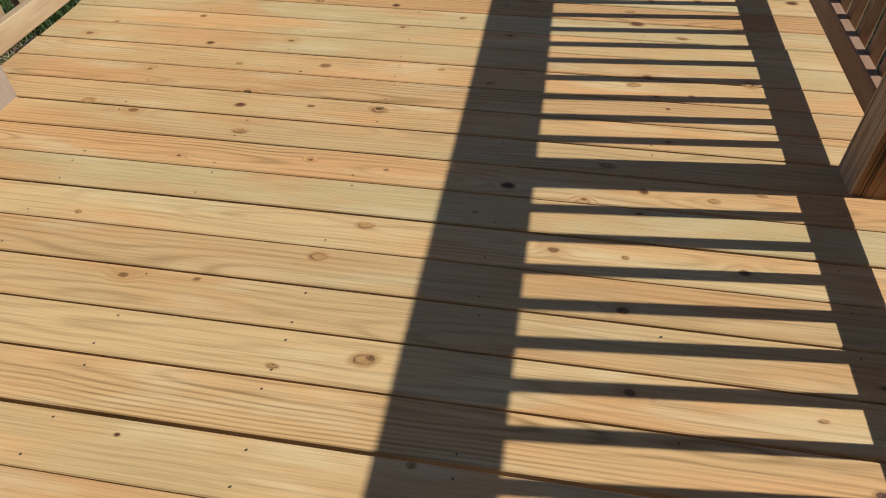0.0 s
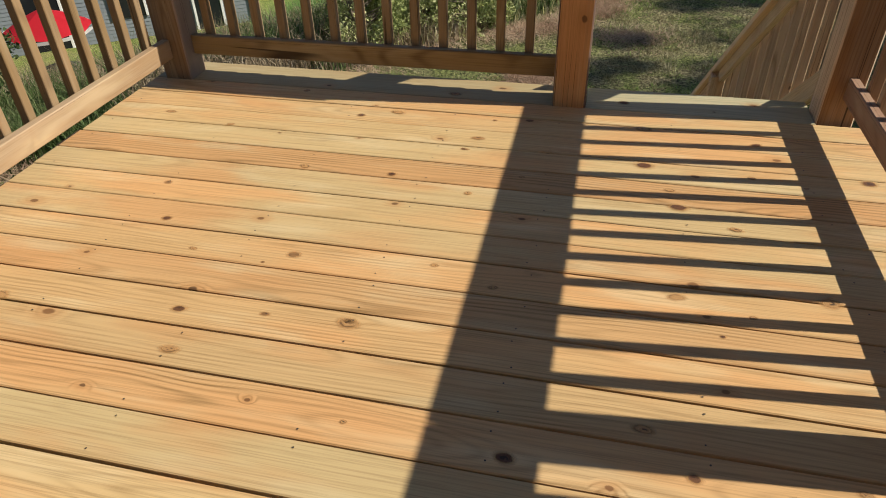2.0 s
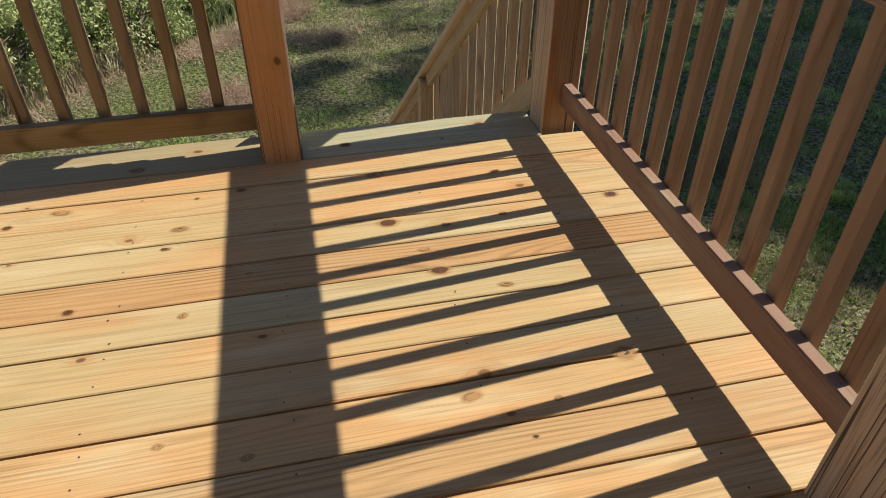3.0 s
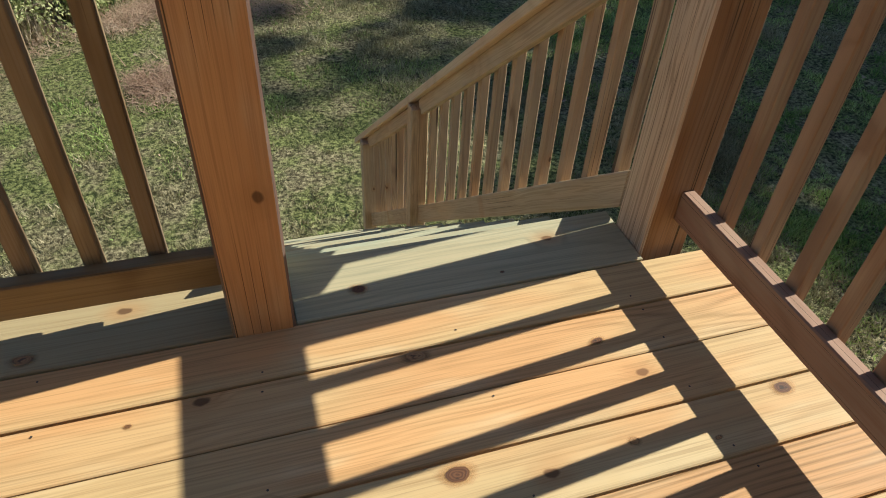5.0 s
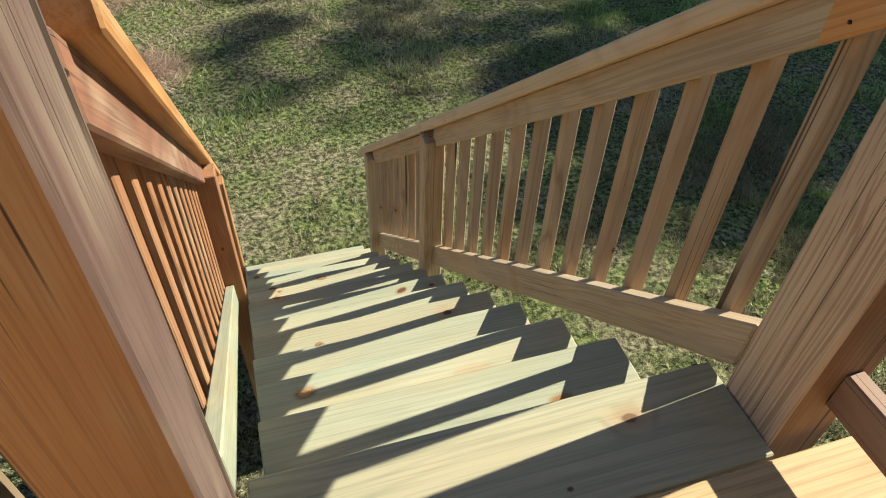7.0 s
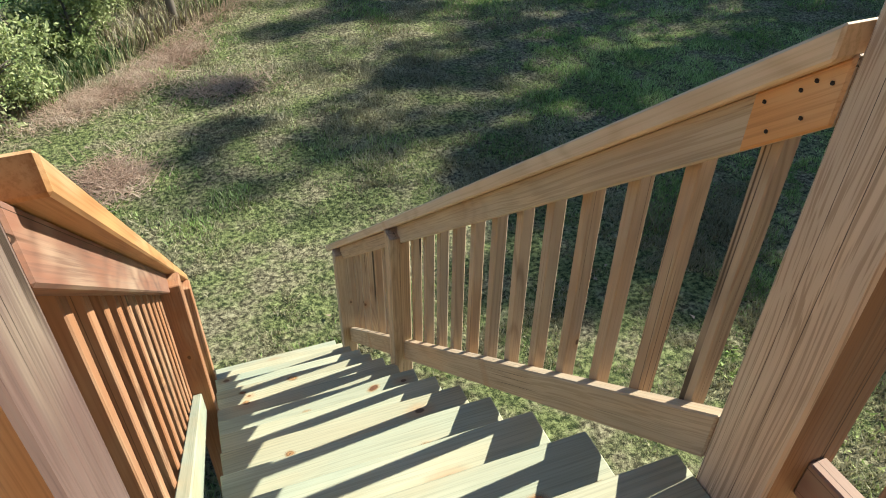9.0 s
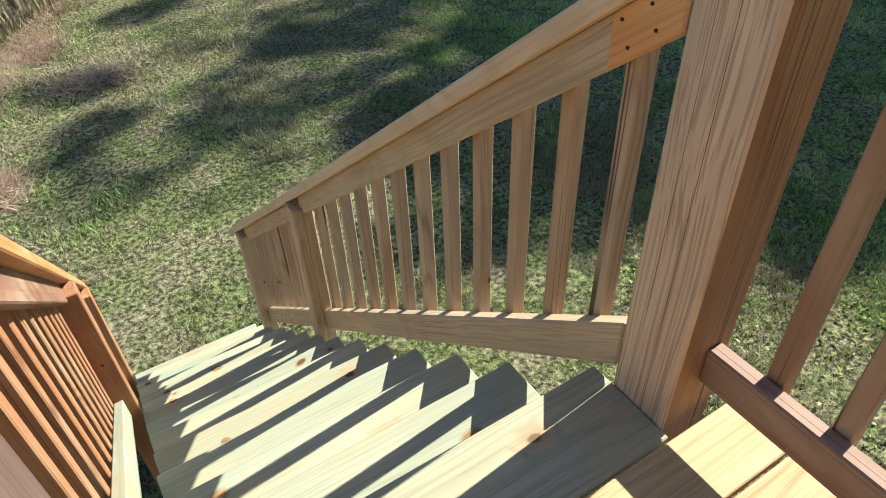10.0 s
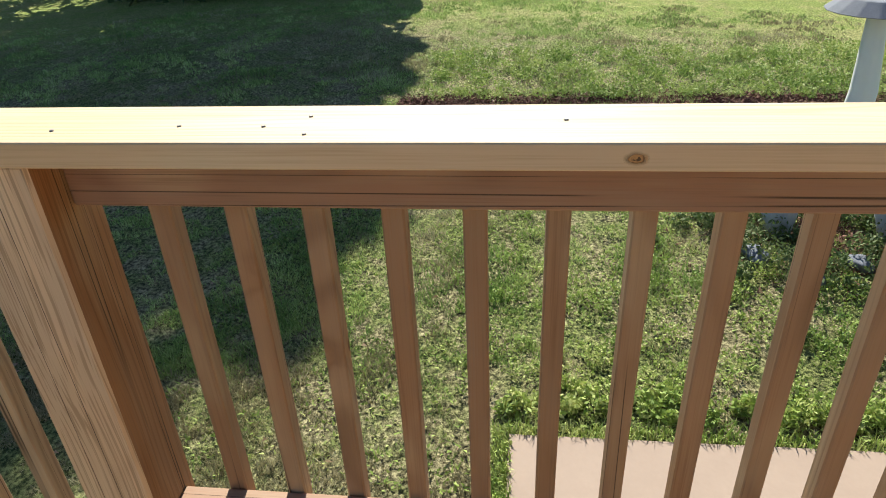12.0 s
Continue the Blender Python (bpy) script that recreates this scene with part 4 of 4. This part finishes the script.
def garden_post(x, y):
    z0 = GROUND
    th = thing("garden_post", pose(x, y, z0), "pale grey tapered post with a dark hood beside the bed", "post")
    bm = bmesh.new()
    limb(bm, (0, 0, 0), (0, 0, 2.12), 0.21, 0.11, 12)
    part("shaft", mesh_of(bm, "shaft", WHITE_TRIM), th, pose(x, y, z0))
    bm = bmesh.new()
    bmesh.ops.create_cone(bm, cap_ends=True, segments=16, radius1=0.60, radius2=0.40, depth=0.15)
    bmesh.ops.bevel(bm, geom=bm.edges[:], offset=0.012, segments=1, affect="EDGES")
    part("hood", mesh_of(bm, "hood", GREY_STONE), th, pose(x, y, z0 + 2.19), "dark grey hood")


garden_post(9.2, -1.2)

# ---- knots and screws in the deck ----
KNOT = Graph("knot_wood")
kco = KNOT.node("ShaderNodeTexCoord", 3)
krnd = KNOT.node("ShaderNodeObjectInfo", 5)
kshift = KNOT.node("ShaderNodeCombineXYZ", X=KNOT.math("MULTIPLY", krnd, 31.0), Y=KNOT.math("MULTIPLY", krnd, 57.0), Z=krnd)
krad = KNOT.node("ShaderNodeVectorMath", 1, {"operation": "LENGTH"}, i0=KNOT.vec("MULTIPLY", kco, (1, 1, 0)))
kwob = KNOT.math("MULTIPLY_ADD", KNOT.noise(KNOT.vec("ADD", kco, kshift), 1.7, 3.0), 0.34, KNOT.math("SUBTRACT", krad, 0.17))
kring = KNOT.math("MULTIPLY_ADD", KNOT.math("SINE", KNOT.math("MULTIPLY", kwob, 46.0)), 0.5, 0.5)
kpale = KNOT.step(krnd, 0.1, 0.6)
kcore = KNOT.mix(kring, KNOT.mix(kpale, rgb(0.15, 0.065, 0.028), rgb(0.46, 0.27, 0.11)), KNOT.mix(kpale, rgb(0.085, 0.036, 0.017), rgb(0.36, 0.185, 0.07)))
kheart = KNOT.step(KNOT.noise(KNOT.vec("ADD", kco, kshift), 2.6, 1.0), 0.52, 0.62)
kcore = KNOT.mix(KNOT.math("MULTIPLY", kheart, KNOT.step(kwob, 0.14, 0.34, 0.85, 0.0)), kcore, rgb(0.03, 0.018, 0.012))
kbark = KNOT.math("MULTIPLY", KNOT.step(kwob, 0.33, 0.40), KNOT.step(KNOT.noise(KNOT.vec("ADD", kco, kshift), 1.1, 1.0), 0.44, 0.60))
kcol = KNOT.mix(KNOT.math("MULTIPLY", kbark, 0.8), kcore, rgb(0.06, 0.03, 0.018))
kcol = KNOT.mix(KNOT.step(kwob, 0.40, 0.50), kcol, rgb(0.50, 0.27, 0.10))
KNOT.put(KNOT.bsdf.inputs["Alpha"], KNOT.math("MULTIPLY", KNOT.step(kwob, 0.42, 0.86, 1.0, 0.0), KNOT.step(kwob, 0.40, 0.48, 1.0, 0.5)))
KNOT = KNOT.finish(kcol, 0.6, kring, 0.2, 0.001)
KNOTS = [(-0.88, 2.364), (-0.63, 2.34), (-0.55, 2.394), (-1.32, 2.044), (-0.28, 2.132), (-0.71, 1.943), (-0.18, 1.809), (0.2, 1.787), (-1.03, 1.485), (-0.57, 1.284), (-0.28, 1.05), (-0.07, 1.1),
         (-0.55, 0.826), (0.09, 0.855), (0.6, 1.818), (0.8, 1.803), (0.54, 1.531), (0.95, 1.094), (-0.66, 3.387), (-0.94, 3.166), (-0.39, 2.929), (-0.73, 2.925), (-0.17, 3.167), (0.08, 2.994),
         (-0.11, 2.426), (0.08, 2.357), (0.59, 2.416), (1.0, 2.47), (-0.28, 2.14), (-0.52, 2.121), (1.27, 3.169), (0.51, 3.161), (0.93, 3.4), (0.51, 3.465), (0.88, 3.135), (0.62, 2.893),
         (0.79, 2.792), (-0.09, 3.438), (-0.13, 3.266), (-0.16, 3.166), (-0.31, 3.672), (0.8, 3.676), (0.43, 3.706), (-1.18, 3.206)]
bm = bmesh.new()
ring_ = [bm.verts.new(((1 + 0.12 * math.sin(3 * q + 1)) * math.cos(q), (1 + 0.1 * math.cos(2 * q)) * math.sin(q), 0)) for q in (2 * math.pi * i / 14 for i in range(14))]
inner = [bm.verts.new((v.co.x * 0.85, v.co.y * 0.85, 0.06)) for v in ring_]
for i in range(14):
    bm.faces.new((ring_[i], ring_[(i + 1) % 14], inner[(i + 1) % 14], inner[i]))
bm.faces.new(inner)
knot_mesh = mesh_of(bm, "knot", KNOT)
kn = random.Random(4)
more = [(kn.uniform(-1.7, 1.3), SEAM0 - BOARD_PITCH * (k % 24 + kn.uniform(0.2, 0.8))) for k in range(22)]
for x, y in KNOTS + more:
    r_ = kn.choice((0.004, 0.006, 0.007, 0.009, 0.011, 0.015)) * kn.uniform(0.85, 1.2)
    part("knot", knot_mesh, floor, pose(x, y, 0.0012, 0, 0, kn.uniform(-12, 12)) @ Matrix.Diagonal((r_ * kn.uniform(2.6, 4.6), r_ * 2.2, 0.006, 1)))
# knots in the treads
for k in range(1, 11):
    for _ in range(kn.choice((1, 2, 2))):
        r_ = kn.uniform(0.007, 0.014)
        part("knot", knot_mesh, stairs, pose(TREAD_R + STEP_SKEW * k - kn.uniform(0.10, TREAD_W - 0.1), NOSE_Y + STEP_RUN * k - kn.uniform(0.04, 0.2), -STEP_RISE * k + 0.0011, 0, 0, kn.uniform(-20, 20)) @ Matrix.Diagonal((r_ * kn.uniform(2.6, 4.0), r_ * 2.2, 0.006, 1)))
# screw heads over the joists, in one mesh
SCREW = plain("screw_steel", rgb(0.06, 0.05, 0.04), rgb(0.12, 0.10, 0.08), 40.0, 0.6, 0.1, 0.5)
bm = bmesh.new()
for nb in range(26):
    for x in (-1.72, -1.18, -0.72, -0.27, 0.17, 0.63, 1.08):
        for dy in (-0.045, 0.045):
            if kn.random() < 0.6:
                cx_, cy_ = x + kn.uniform(-0.012, 0.012), SEAM0 - BOARD_PITCH * (nb + 0.5) + dy + kn.uniform(-0.006, 0.006)
                bm.faces.new([bm.verts.new((cx_ + 0.0028 * math.cos(math.pi * i / 3), cy_ + 0.0028 * math.sin(math.pi * i / 3), 0.0016)) for i in range(6)])
screws = part("screw_heads", mesh_of(bm, "screw_heads", SCREW), floor, pose(0, 0, 0))
tagged(screws, "small dark screw heads", kind="stuff")
# screws and a dark knot in the cap board beside the stairs
CAP_NAIL = plain("galvanised_screw", rgb(0.20, 0.18, 0.16), rgb(0.32, 0.29, 0.26), 40.0, 0.6, 0.1, 0.3)
cap_screw = bar_mesh(0.003, 0.006, 0.006, CAP_NAIL, 0.001, "screw")
for x, y in ((1.240, 3.316), (1.242, 3.439), (1.21, 3.25), (1.28, 3.26), (1.262, 2.905), (1.22, 2.49), (1.27, 2.12), (1.225, 3.62)):
    part("screw", cap_screw, near_rail, pose(x, y, CAP_TOP + 0.0004, 0, 90, 20))
face = Matrix(((0, 0, -1, 0), (-1, 0, 0, 0), (0, 1, 0, 0), (0, 0, 0, 1)))
part("knot", knot_mesh, near_rail, Matrix.Translation((RAIL_X + CAP_SHIFT - 0.0755, 2.823, 0.984)) @ face @ Matrix.Diagonal((0.021, 0.013, 0.004, 1)), "dark knot")
